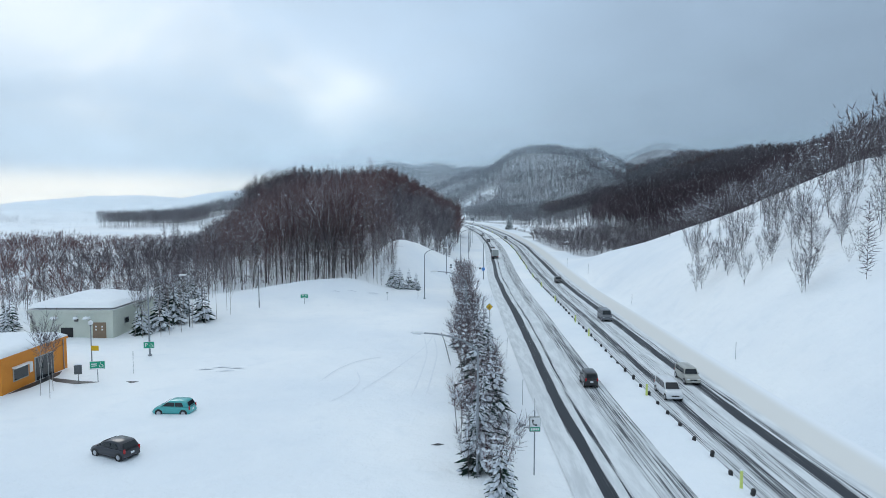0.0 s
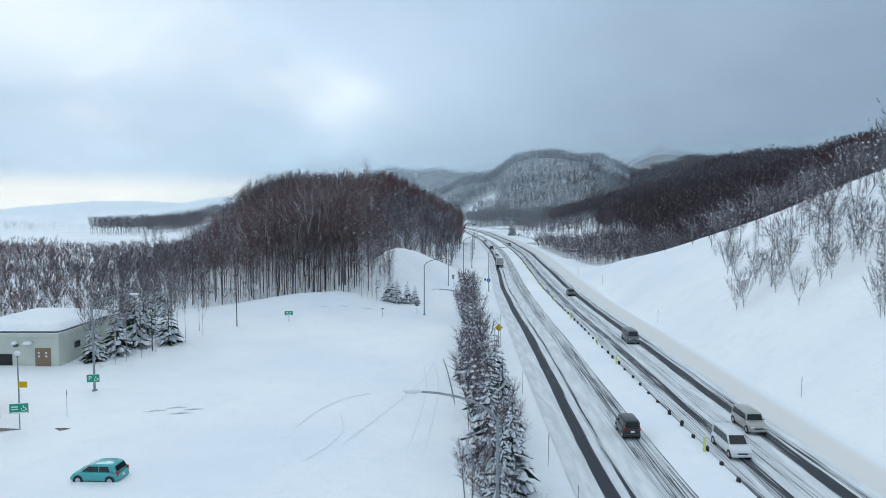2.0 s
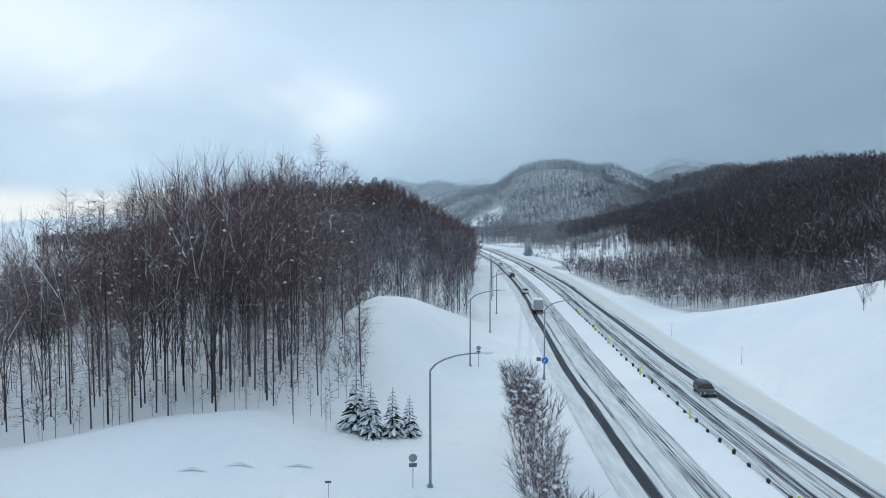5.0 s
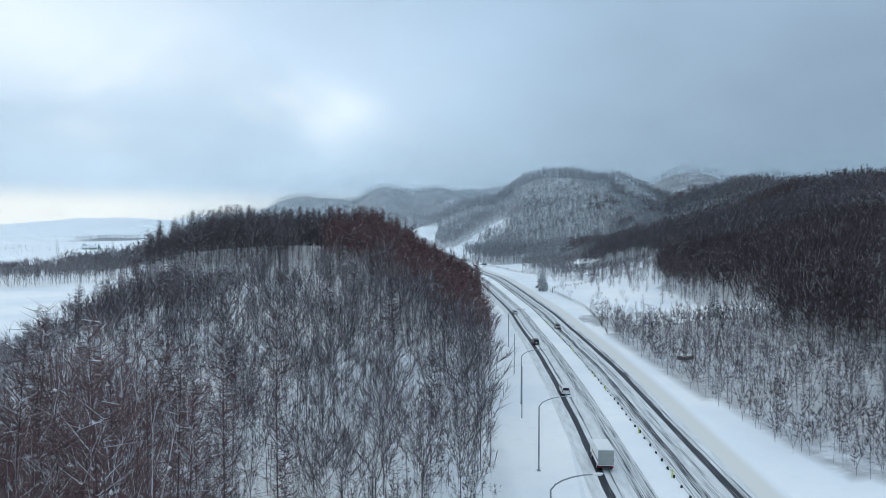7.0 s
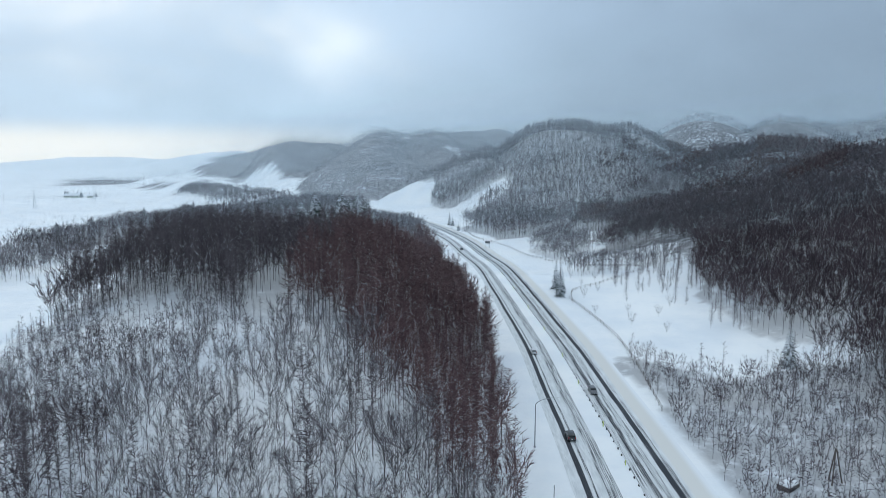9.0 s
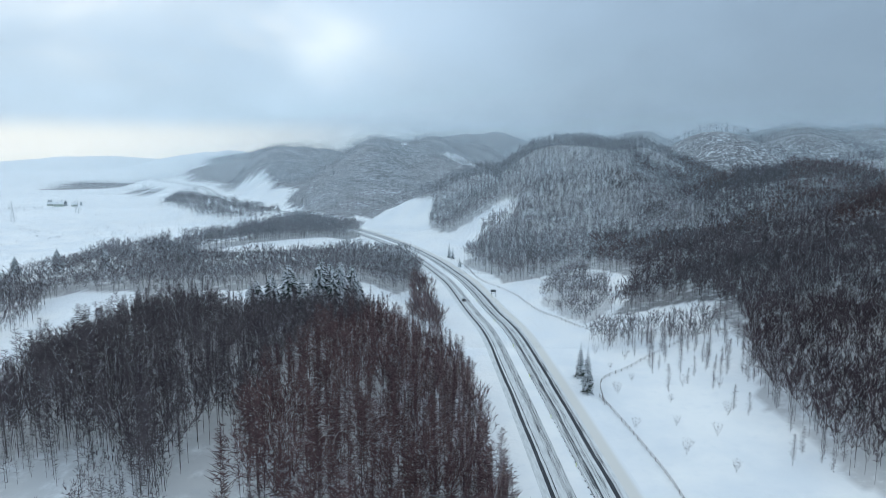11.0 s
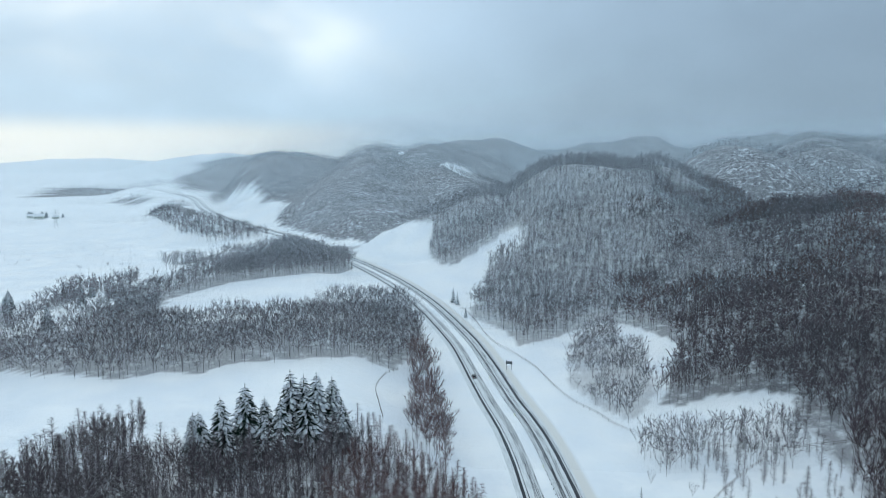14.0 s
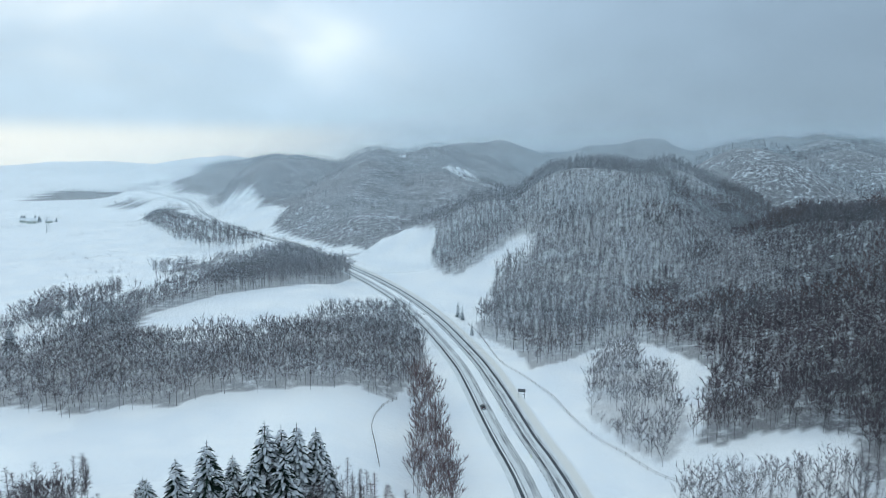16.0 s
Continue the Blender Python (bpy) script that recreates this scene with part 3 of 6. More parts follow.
def wood_tree(seed, height, style, twigs, fat, snow=0.15, boughs=6, spread=0.25, low=0.3, sides=3, lumps=0, fork=0.6):
    """A leafless tree of a wood, its fine crown filled with twigs: 0 bark, 1 twigs, 2 frosted or snow-laden twigs."""
    rng = random.Random(seed)
    s = Soup()
    lean = np.array([rng.gauss(0, 0.03), rng.gauss(0, 0.03)]) * height
    top = 1.0 if style == "larch" else 0.72
    at = lambda f: np.array([lean[0] * f * f, lean[1] * f * f, height * f])
    r0 = height * (0.0038 if sides > 2 else 0.0052)
    if sides > 2:
        s.add(spike(at(0) - (0, 0, 0.4), at(top * 0.5), r0, sides, 0.62), 0)
        s.add(spike(at(top * 0.5), at(top), r0 * 0.62, sides, 0.2), 0)
    else:
        s.add(sliver(at(0) - np.array([0, 0, 0.4]), at(top), r0 * 1.2, rng), 0)
    limbs = []
    if style == "larch":
        for i in range(twigs):
            q = (i + rng.random()) / twigs
            f = low + (1.0 - low) * q ** 0.85
            az = rng.uniform(0, 2 * math.pi)
            reach = height * spread * (0.30 + 0.70 * (1 - q) ** 0.6) * rng.uniform(0.45, 1.0) * min(1.0, 0.5 + 2.0 * q)
            a = at(f) + np.array([math.cos(az), math.sin(az), 0]) * reach * (0 if i % 3 else rng.uniform(0.3, 0.6))
            b = a + np.array([math.cos(az + rng.gauss(0, 0.5)), math.sin(az + rng.gauss(0, 0.5)), rng.uniform(-0.15, 0.95)]) * reach * (1.0 if i % 3 else 0.7)
            frosted = rng.random() < snow
            s.add(sliver(a, a + (b - a) * 0.6 if frosted else b, fat * rng.uniform(0.5, 1.0) * (0.7 if frosted else 1.0), rng), 2 if frosted else 1)
        if lumps:
            clods(s, rng, lumps, lambda: at(rng.uniform(low, 0.9)) + np.array([rng.gauss(0, 1), rng.gauss(0, 1), 0]) * height * spread * 0.35)
        return s.done()
    for i in range(boughs):
        az, f = 2 * math.pi * (i + rng.uniform(-0.3, 0.3)) / boughs, rng.uniform(low * 0.7, fork)
        u = rng.uniform(0.55, 1.0)
        a = at(f)
        b = np.array([math.cos(az) * spread * u, math.sin(az) * spread * u, 0.62 + 0.30 * math.sqrt(max(0, 1 - (u * 0.85) ** 2)) + rng.uniform(-0.05, 0.05)]) * height
        b[:2] += lean
        m = a * 0.5 + b * 0.5 + np.array([math.cos(az), math.sin(az), 0.6]) * rng.uniform(-0.02, 0.05) * height
        if boughs > 4:
            s.add(bough(a, m, b, r0 * 0.55), 0)
        else:
            s.add(sliver(a, b, r0 * 0.6, rng), 0)
        if rng.random() < snow * 1.5 and boughs > 4:
            up = np.array([0, 0, r0 * 0.8])
            s.add(sliver(m + up, b + up, r0 * 0.8, rng), 2)
        limbs.append((a, m, b))
    limbs.append((at(0.35), at(0.5), at(0.92)))
    core = np.array([lean[0], lean[1], height * 0.5])
    for i in range(twigs):
        frosted = rng.random() < snow
        a, m, b = limbs[i % len(limbs)]
        t = rng.uniform(0.15, 1.0) ** 0.7
        p = a + (m - a) * t * 2 if t < 0.5 else m + (b - m) * (t - 0.5) * 2
        d = (b - a) / np.linalg.norm(b - a) * 0.45 + (p - core) / height * 1.7 + np.array([rng.gauss(0, 0.58), rng.gauss(0, 0.58), rng.uniform(-0.2, 0.65)])
        d *= height * rng.uniform(0.08, 0.19) / np.linalg.norm(d) * (0.6 if frosted else 1.0)
        s.add(sliver(p, p + d, fat * rng.uniform(0.5, 1.0) * (0.7 if frosted else 1.0), rng), 2 if frosted else 1)
    if lumps:
        clods(s, rng, lumps, lambda: (lambda l, t: l[1] + (l[2] - l[1]) * t)(rng.choice(limbs), rng.uniform(0.0, 1.0)))
    return s.done()


def plant(template, pos, size, turn):
    """Many copies of one template as one set of arrays."""
    v, f, m = template
    c, si = np.cos(turn)[:, None], np.sin(turn)[:, None]
    X = (v[None, :, 0] * c - v[None, :, 1] * si) * size[:, None] + pos[:, None, 0]
    Y = (v[None, :, 0] * si + v[None, :, 1] * c) * size[:, None] + pos[:, None, 1]
    Z = v[None, :, 2] * size[:, None] + pos[:, None, 2]
    V = np.stack([X, Y, Z], 2).reshape(-1, 3)
    F = (f[None] + (np.arange(len(pos)) * len(v))[:, None, None]).reshape(-1, 3)
    return V, F, np.tile(m, len(pos))


def scatter(box, spacing, seed, jitter=0.46):
    rng = np.random.RandomState(seed)
    x = np.arange(box[0], box[2], spacing)
    y = np.arange(box[1], box[3], spacing)
    X, Y = np.meshgrid(x, y)
    X = X + rng.uniform(-jitter, jitter, X.shape) * spacing
    Y = Y + rng.uniform(-jitter, jitter, Y.shape) * spacing
    return X.ravel(), Y.ravel(), rng


def woods(name, label, x, y, rng, templates, mats, base, spread, uneven=0.16):
    """A wood of many trees, each of its own size and shade."""
    z = land(x, y)
    pos = np.stack([x, y, z], 1)
    size = base * rng.uniform(1 - spread, 1 + spread, len(x)) * (1 + uneven * ripple(x, y, 18, 61))
    turn = rng.uniform(0, 2 * math.pi, len(x))
    pick = rng.randint(0, len(templates), len(x))
    shade = np.clip(rng.normal(0, 0.2, len(x)) + 0.15 * ripple(x, y, 30, 62), -0.5, 0.5)
    V, F, M, T, n = [], [], [], [], 0
    for k, t in enumerate(templates):
        sel = pick == k
        if sel.any():
            v, f, m = plant(t, pos[sel], size[sel], turn[sel])
            V.append(v), F.append(f + n), M.append(m), T.append(np.repeat(shade[sel], len(t[0])))
            n += len(v)
    me = tri_mesh(name, np.vstack(V), np.vstack(F), mats, np.concatenate(M))
    me.attributes.new("tone", "FLOAT", "POINT").data.foreach_set("value", np.concatenate(T).astype(np.float32))
    return tagged(new(name, me), label, "woods", kind="stuff")


LARCH = [wood_tree(10 + i, 16, "larch", 180, 0.084, 0.04, spread=0.165, low=0.24) for i in range(5)]
STOUT = [wood_tree(65 + i, 21, "broad", 520, 0.024, 0.2, 10, 0.2, 0.16, 4, 6, 0.5) for i in range(3)]
TALL = [wood_tree(15 + i, 21, "larch", 560, 0.024, 0.16, spread=0.18, low=0.10, sides=4, lumps=4) for i in range(5)]
BROAD = [wood_tree(20 + i, 13, "broad", 330, 0.036, 0.2, 8, 0.27, sides=4, lumps=3) for i in range(5)]
HALF = [wood_tree(25 + i, 13, "broad", 120, 0.098, 0.05, 6, 0.24) for i in range(6)]
SHRUB = [wood_tree(30 + i, 4.5, "broad", 70, 0.066, 0.12, 6, 0.34, 0.05, fork=0.25) for i in range(4)]
POLE = [wood_tree(35 + i, 7, "larch", 62, 0.05, 0.15, spread=0.17, low=0.1) for i in range(4)]
MID = [wood_tree(40 + i, 13, "broad", 62, 0.12, 0.25, 4, 0.25, sides=1) for i in range(6)]
# many pale slivers: snow on the twigs, plus some distance haze put into colour
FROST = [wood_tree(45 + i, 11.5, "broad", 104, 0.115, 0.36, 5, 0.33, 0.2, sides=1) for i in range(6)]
LITE = [wood_tree(60 + i, 13, "broad" if i % 3 else "larch", 44, 0.23, 0.04, 3, 0.26, sides=1) for i in range(6)]
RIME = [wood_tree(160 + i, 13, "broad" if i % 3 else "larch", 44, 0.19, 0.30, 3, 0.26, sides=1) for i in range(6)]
FAR = [wood_tree(50 + i, 9.5, "broad" if i % 2 else "larch", 6, 0.36, 0.06, 1, 0.3, sides=1) for i in range(6)]
DUSK, RUST = [BARK, TWIG_DUSK, TWIG_SNOW], [BARK, TWIG_RUST, TWIG_SNOW]
RED, GREY, PALE = [BARK, TWIG_RED, TWIG_SNOW], [BARK, TWIG_GREY, TWIG_SNOW], [BIRCH, TWIG_GREY, TWIG_SNOW]


def stature(x, y):
    """How tall the larches by the mound stand, against the tallest."""
    return np.interp(y, [112, 128, 140, 150], [0.45, 0.7, 0.95, 1.0]) * np.interp(x, [-75, -56, -46, -40, -36, -30, -23, -16, -10], [0.42, 0.56, 0.80, 1.0, 1.12, 1.16, 1.14, 1.08, 0.98])


def dome(x, y):
    """Where the larches of the ridge take over from the open wood."""
    return (y >= 322 + 10 * ripple(x, y, 20, 31)) | ((x > -30 + 0.42 * (322 - y) + 5 * ripple(x, y, 15, 32)) & (y > 258)) | (((x + 64) / 14) ** 2 + ((y - 261) / 13) ** 2 < 1)


x, y, rng = scatter((-155, 90, 20, 190), 3.35, 1)
m = (rng.uniform(0, 1, len(x)) < np.where(y < 138, 0.7, 1.0)) & grown(x, y, NEAR_WOOD) & (y < 173 + 4 * ripple(x, y, 12, 33)) & ~((x > -9) & (y > 165))
x, y = x[m], y[m]
front = ~(inside(x + 4.5, y - 4.5, NEAR_WOOD) & inside(x + 2, y - 6, NEAR_WOOD)) & (x > -75)
EDGE_TREES = [(float(a), float(b), float(c)) for a, b, c in zip(x[front], y[front], stature(x[front], y[front]))]  # the outermost stand as things of their own
back = ~front & (x > -48)
woods("tall_larch_wood", "tall leafless larches with reddish twigs in a snowy hollow", x[back], y[back], rng, TALL[:3] + STOUT, RED, stature(x[back], y[back]), 0.1, 0.05)
back = ~front & (x <= -48)
woods("hollow_wood", "leafless broadleaf trees with snow in their crowns in a hollow", x[back], y[back], rng, HALF, GREY, 1.25 * stature(x[back], y[back]), 0.25)
x, y, rng = scatter((-100, 95, 12, 190), 3.5, 13)
m = grown(x, y, NEAR_WOOD)
woods("undergrowth", "thin leafless undergrowth standing in snow", x[m], y[m], rng, POLE + SHRUB[:1], GREY, 0.75, 0.4)
x, y, rng = scatter((-155, 160, 20, 360), 3.9, 7)
m = grown(x, y, NEAR_WOOD) & (y >= 173) & ~dome(x, y)
m &= ~((((x + 47) / 6) ** 2 + ((y - 326) / 27) ** 2 < 1) | (((x + 88) / 32) ** 2 + ((y - 325) / 34) ** 2 < 1)) & (rng.uniform(0, 1, len(x)) < np.interp(y, [173, 240, 300], [0.95, 0.95, 0.6]))
woods("mixed_wood", "open leafless broadleaf wood on a snowy slope", x[m], y[m], rng, BROAD * 2 + LARCH[:1], GREY, 0.85 * np.interp(x[m], [-80, -55, -20], [0.65, 0.85, 1.0]), 0.3)
x, y, rng = scatter((-120, 170, 12, 330), 2.6, 16)
m = grown(x, y, NEAR_WOOD) & (y >= 173) & ~dome(x, y) & (ripple(x, y, 16, 34) > -0.55)
woods("young_growth", "slender leafless saplings among taller trees", x[m], y[m], rng, POLE + SHRUB, GREY, 0.8, 0.4)
x, y, rng = scatter((-155, 200, 20, 515), 2.75, 8)
m = grown(x, y, NEAR_WOOD) & dome(x, y)
m &= ~((((x + 47) / 7) ** 2 + ((y - 326) / 28) ** 2 < 1) | ((x > -84) & (x < -35) & (y > 437)) | (((x + 84) / 30) ** 2 + ((y - 322) / 28) ** 2 < 1))
x, y = x[m], y[m]
tall = 0.95 * np.interp(y, [222, 300, 340, 400, 430, 465], [0.72, 0.9, 1.0, 0.95, 0.82, 0.65])
rust = x + 14 * ripple(x, y, 24, 37) > -46 + 0.10 * (y - 330)
woods("larch_wood", "dense leafless larch wood with reddish crowns on a snowy ridge", x[rust], y[rust], rng, LARCH + HALF[:2], RED, tall[rust], 0.2)
woods("dusky_larch_wood", "dense dusky leafless wood on the back of the ridge", x[~rust], y[~rust], rng, LARCH[:3] + HALF[:3], GREY, tall[~rust], 0.2)
x, y, rng = scatter((-130, 280, -40, 410), 2.9, 9)
m = grown(x, y, NEAR_WOOD) & (((x + 84) / 34) ** 2 + ((y - 324) / 36) ** 2 < 1) & (ripple(x, y, 12, 35) > -0.6)
woods("saplings", "pale leafless saplings on open snow", x[m], y[m], rng, POLE + SHRUB[:2], GREY, 1.15, 0.35)
x, y, rng = scatter((-240, 80, -40, 305), 3.7, 2)
m = grown(x, y, BACK_WOOD)
woods("valley_wood", "low leafless wood in a snowy hollow", x[m], y[m], rng, MID + HALF[:2], RED, np.interp(y[m], [90, 150, 200, 290], [0.62, 0.54, 0.44, 0.32]), 0.35, 0.3)
x, y, rng = scatter((40, 190, 160, 360), 2.6, 3)
m = grown(x, y, BRUSH) & (x < 118)
woods("roadside_brush", "grey leafless brush and young trees beside the highway", x[m], y[m], rng, SHRUB + POLE[:2], GREY, 1.1, 0.4)
x, y, rng = scatter((-300, 500, 20, 1020), 4.0, 4)
m = grown(x, y, BELT_WOOD) | grown(x, y, BACK_BELT) | ((grown(x, y, PALE_THICKET) | grown(x, y, PLAIN_EDGE)) & (ripple(x, y, 16, 36) > 0.1))
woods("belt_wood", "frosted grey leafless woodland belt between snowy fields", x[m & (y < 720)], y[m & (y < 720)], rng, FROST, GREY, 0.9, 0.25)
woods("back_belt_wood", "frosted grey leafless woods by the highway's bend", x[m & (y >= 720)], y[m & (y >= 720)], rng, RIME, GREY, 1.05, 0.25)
x, y, rng = scatter((-510, 1000, -180, 1460), 5.4, 20)
m = grown(x, y, BEND_GROVE)
woods("bend_grove", "grey leafless grove beside the far highway", x[m], y[m], rng, LITE, DUSK, 0.95, 0.25)
x, y, rng = scatter((-310, 430, -180, 590), 3.4, 19)
m = grown(x, y, GROVES[0])
woods("grove", "dusky leafless grove on a rise in the snowy fields", x[m], y[m], rng, MID, GREY, 0.75, 0.3)
x, y, rng = scatter((-30, 440, 10, 620), 3.1, 14)
m = grown(x, y, VERGE_WOOD)
woods("verge_birches", "strip of reddish leafless birches beside the highway", x[m], y[m], rng, HALF, RED, 0.8, 0.3)
x, y, rng = scatter((20, 180, 200, 545), 3.3, 18)
m = (grown(x, y, SLOPE_EDGE) & (y < 540) & (x < 190)) | (grown(x, y, BRUSH) & (x + 8 * ripple(x, y, 15, 67) > 84))
woods("slope_wood", "dense dark leafless wood on the long snowy slope", x[m], y[m], rng, HALF, DUSK, 0.95, 0.28)
x, y, rng = scatter((-70, 180, 292, 965), 3.8, 5)
m = grown(x, y, SLOPE_EDGE) & (y < 960) & (x < 290)
near = (y < 540) & (x < 190)
x, y, near = x[m], y[m], near[m]
dark = ~near & (x + 60 * ripple(x, y, 55, 53) + 35 * ripple(x, y, 17, 56) > 94 + 0.43 * (y - 560))
pale = ~near & ~dark
rusty = dark & (ripple(x, y, 70, 63) + 0.5 * ripple(x, y, 30, 64) > 0.15)
woods("upper_slope_wood", "dense dark leafless wood high on the snowy slope", x[dark & ~rusty], y[dark & ~rusty], rng, LITE, DUSK, 0.95, 0.25)
woods("rusty_slope_wood", "dense leafless larch wood with rusty crowns on the slope", x[rusty], y[rusty], rng, LITE, RUST, 1.0, 0.25)
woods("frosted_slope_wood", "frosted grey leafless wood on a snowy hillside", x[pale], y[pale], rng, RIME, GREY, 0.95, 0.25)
x, y, rng = scatter((30, 455, 140, 645), 3.2, 17)
m = (grown(x, y, ISLE) | grown(x, y, LOW_ISLE)) & (ripple(x, y, 13, 65) > -0.5)
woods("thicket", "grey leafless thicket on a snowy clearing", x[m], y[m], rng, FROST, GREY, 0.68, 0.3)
x, y, rng = scatter((-700, 180, 1300, 1750), 6.6, 6)
m = hill_wooded(x, y)
east = x + 60 * ripple(x, y, 90, 68) > 215
woods("hill_wood", "frosted leafless woods over the hills", x[m & ~east], y[m & ~east], rng, FAR, GREY, 1.0, 0.3)
woods("dark_hill_wood", "dark leafless woods over the eastern hills", x[m & east], y[m & east], rng, FAR, DUSK, 1.1, 0.3)
x, y, rng = scatter((-1250, 1750, 1900, 3300), 18.0, 12)
m = far_wooded(x, y)
woods("far_wood", "frosted leafless woods over the far hills", x[m], y[m], rng, FAR, DUSK, 1.5, 0.25)
rng = np.random.RandomState(22)
hx, hy = [], []
for _ in range(46):
    cx, cy, ln, turn = rng.uniform(-1500, -420), rng.uniform(1250, 3100), rng.uniform(40, 260), rng.normal(0.15, 0.3)
    if cx < -0.27 * cy + 20:
        k = rng.uniform(-0.5, 0.5, int(ln / 4.5)) * ln
        hx.append(cx + k * math.cos(turn) + rng.normal(0, 5, len(k))), hy.append(cy + k * math.sin(turn) + rng.normal(0, 5, len(k)))
woods("hedgerows", "dark leafless hedgerows and copses across the snowy plain", np.concatenate(hx), np.concatenate(hy), rng, FAR, DUSK, 0.9, 0.4)
x, y, rng = scatter((-560, 640, -230, 1350), 15.0, 23)
m = (ripple(x, y, 60, 66) > 0.25) & (x < -0.34 * y + 20) & (rng.uniform(0, 1, len(x)) < 0.5)
woods("plain_scrub", "scattered leafless bushes on the snowy plain", x[m], y[m], rng, SHRUB, GREY, 0.9, 0.4)
x, y, rng = scatter((55, -60, 230, 195), 4.6, 15)
wx, wy = x + 10 * ripple(x, y, 17, 54), y + 10 * ripple(x, y, 17, 55)
m = inside(wx, wy, BANK_WOOD) & (wx > 66 + 0.35 * np.abs(wy - 100) * (wy > 100)) & (wx < 205)
woods("bank_top_wood", "leafless snow-laden wood above the cut slope", x[m], y[m], rng, MID + HALF[:2], GREY, 0.85, 0.25)

# ---- helpers for things ----
def part(name, bm, mat, parent, label=""):
    me = bpy.data.meshes.new(name)
    bm.to_mesh(me)
    bm.free()
    me.materials.append(mat)
    ob = new(name, me)
    ob.parent = parent
    if label:
        ob["label"] = label
    return ob


def thing(name, m, label, category, group=""):
    ob = new(name)
    ob.matrix_basis = m
    return tagged(ob, label, category, group)


def block(size, at=(0, 0, 0), bevel=0.0, bm=None, turn=None):
    """A bevelled box centred at a point."""
    own = bmesh.new()
    bmesh.ops.create_cube(own, size=1.0)
    bmesh.ops.scale(own, vec=size, verts=own.verts)
    if bevel:
        bmesh.ops.bevel(own, geom=own.edges[:], offset=bevel, segments=1, affect="EDGES")
    if turn is not None:
        bmesh.ops.transform(own, matrix=turn, verts=own.verts)
    bmesh.ops.translate(own, vec=at, verts=own.verts)
    return merge(own, bm)


def merge(own, bm):
    if bm is None:
        return own
    me = bpy.data.meshes.new("join")
    own.to_mesh(me)
    own.free()
    bm.from_mesh(me)
    bpy.data.meshes.remove(me)
    return bm


def rod(points, radii, sides=8, bm=None):
    """A round bar along points, with a radius at each."""
    own = bm or bmesh.new()
    rings = []
    pts = [Vector(p) for p in points]
    for i, p in enumerate(pts):
        d = (pts[min(i + 1, len(pts) - 1)] - pts[max(i - 1, 0)]).normalized()
        s = d.cross(Vector((0.31, 0.9, 0.2))).normalized()
        t = d.cross(s)
        r = radii[i] if isinstance(radii, (list, tuple)) else radii
        rings.append([own.verts.new(p + (s * math.cos(a) + t * math.sin(a)) * r) for a in [2 * math.pi * k / sides for k in range(sides)]])
    for a, b in zip(rings[:-1], rings[1:]):
        for k in range(sides):
            own.faces.new((a[k], a[(k + 1) % sides], b[(k + 1) % sides], b[k]))
    own.faces.new(rings[0][::-1])
    own.faces.new(rings[-1])
    return own


def loft(rings, bm=None, smooth=True):
    """Skin closed rings of equal count, with both ends capped."""
    own = bm or bmesh.new()
    made = [[own.verts.new(p) for p in r] for r in rings]
    n = len(made[0])
    for a, b in zip(made[:-1], made[1:]):
        for k in range(n):
            f = own.faces.new((a[k], b[k], b[(k + 1) % n], a[(k + 1) % n]))
            f.smooth = smooth
    own.faces.new(made[0])
    own.faces.new(made[-1][::-1])
    bmesh.ops.recalc_face_normals(own, faces=own.faces[:])
    return own


def disc(radius, depth, at, axis="Y", sides=16, bm=None):
    own = bmesh.new()
    bmesh.ops.create_cone(own, cap_ends=True, segments=sides, radius1=radius, radius2=radius, depth=depth)
    if axis == "Y":
        bmesh.ops.rotate(own, matrix=Matrix.Rotation(math.pi / 2, 3, "X"), verts=own.verts)
    if axis == "X":
        bmesh.ops.rotate(own, matrix=Matrix.Rotation(math.pi / 2, 3, "Y"), verts=own.verts)
    bmesh.ops.translate(own, vec=at, verts=own.verts)
    return merge(own, bm)


def heap(nx, ny, sx, sy, height, seed, base=0.0):
    """A soft slab of lying snow with rounded shoulders."""
    rng = random.Random(seed)
    bm = bmesh.new()
    top = [[None] * (ny + 1) for _ in range(nx + 1)]
    for i in range(nx + 1):
        for j in range(ny + 1):
            u, v = i / nx * 2 - 1, j / ny * 2 - 1
            edge = max(abs(u), abs(v))
            z = base + height * (1 - max(0, (edge - 0.80) / 0.2) ** 2 * 0.9) + rng.uniform(-0.03, 0.03)
            top[i][j] = bm.verts.new((u * sx / 2, v * sy / 2, z))
    for i in range(nx):
        for j in range(ny):
            bm.faces.new((top[i][j], top[i + 1][j], top[i + 1][j + 1], top[i][j + 1])).smooth = True
    edge = bm.edges[:]
    rim = [e for e in edge if e.is_boundary]
    ext = bmesh.ops.extrude_edge_only(bm, edges=rim)
    for v in [g for g in ext["geom"] if isinstance(g, bmesh.types.BMVert)]:
        v.co.z = base
    return bm


ORANGE = varied("orange_render", (0.60, 0.20, 0.012), (0.68, 0.25, 0.02), 0.6, 0.6, relief=0.004)
WALL_PALE = varied("pale_green_render", (0.53, 0.57, 0.50), (0.61, 0.64, 0.57), 0.5, 0.85, relief=0.004)
BROWN = varied("brown_metal_door", (0.22, 0.155, 0.10), (0.27, 0.19, 0.125), 1.5, 0.5)
# near-black colour for the shade inside openings
DARK = varied("opening_shade", (0.012, 0.013, 0.015), (0.02, 0.02, 0.022), 2.0, 0.6)
TRIM = varied("grey_trim", (0.30, 0.33, 0.32), (0.38, 0.40, 0.39), 1.0, 0.6)
STEEL = varied("galvanised_steel", (0.22, 0.24, 0.26), (0.34, 0.36, 0.38), 3.0, 0.45, metal=0.7)
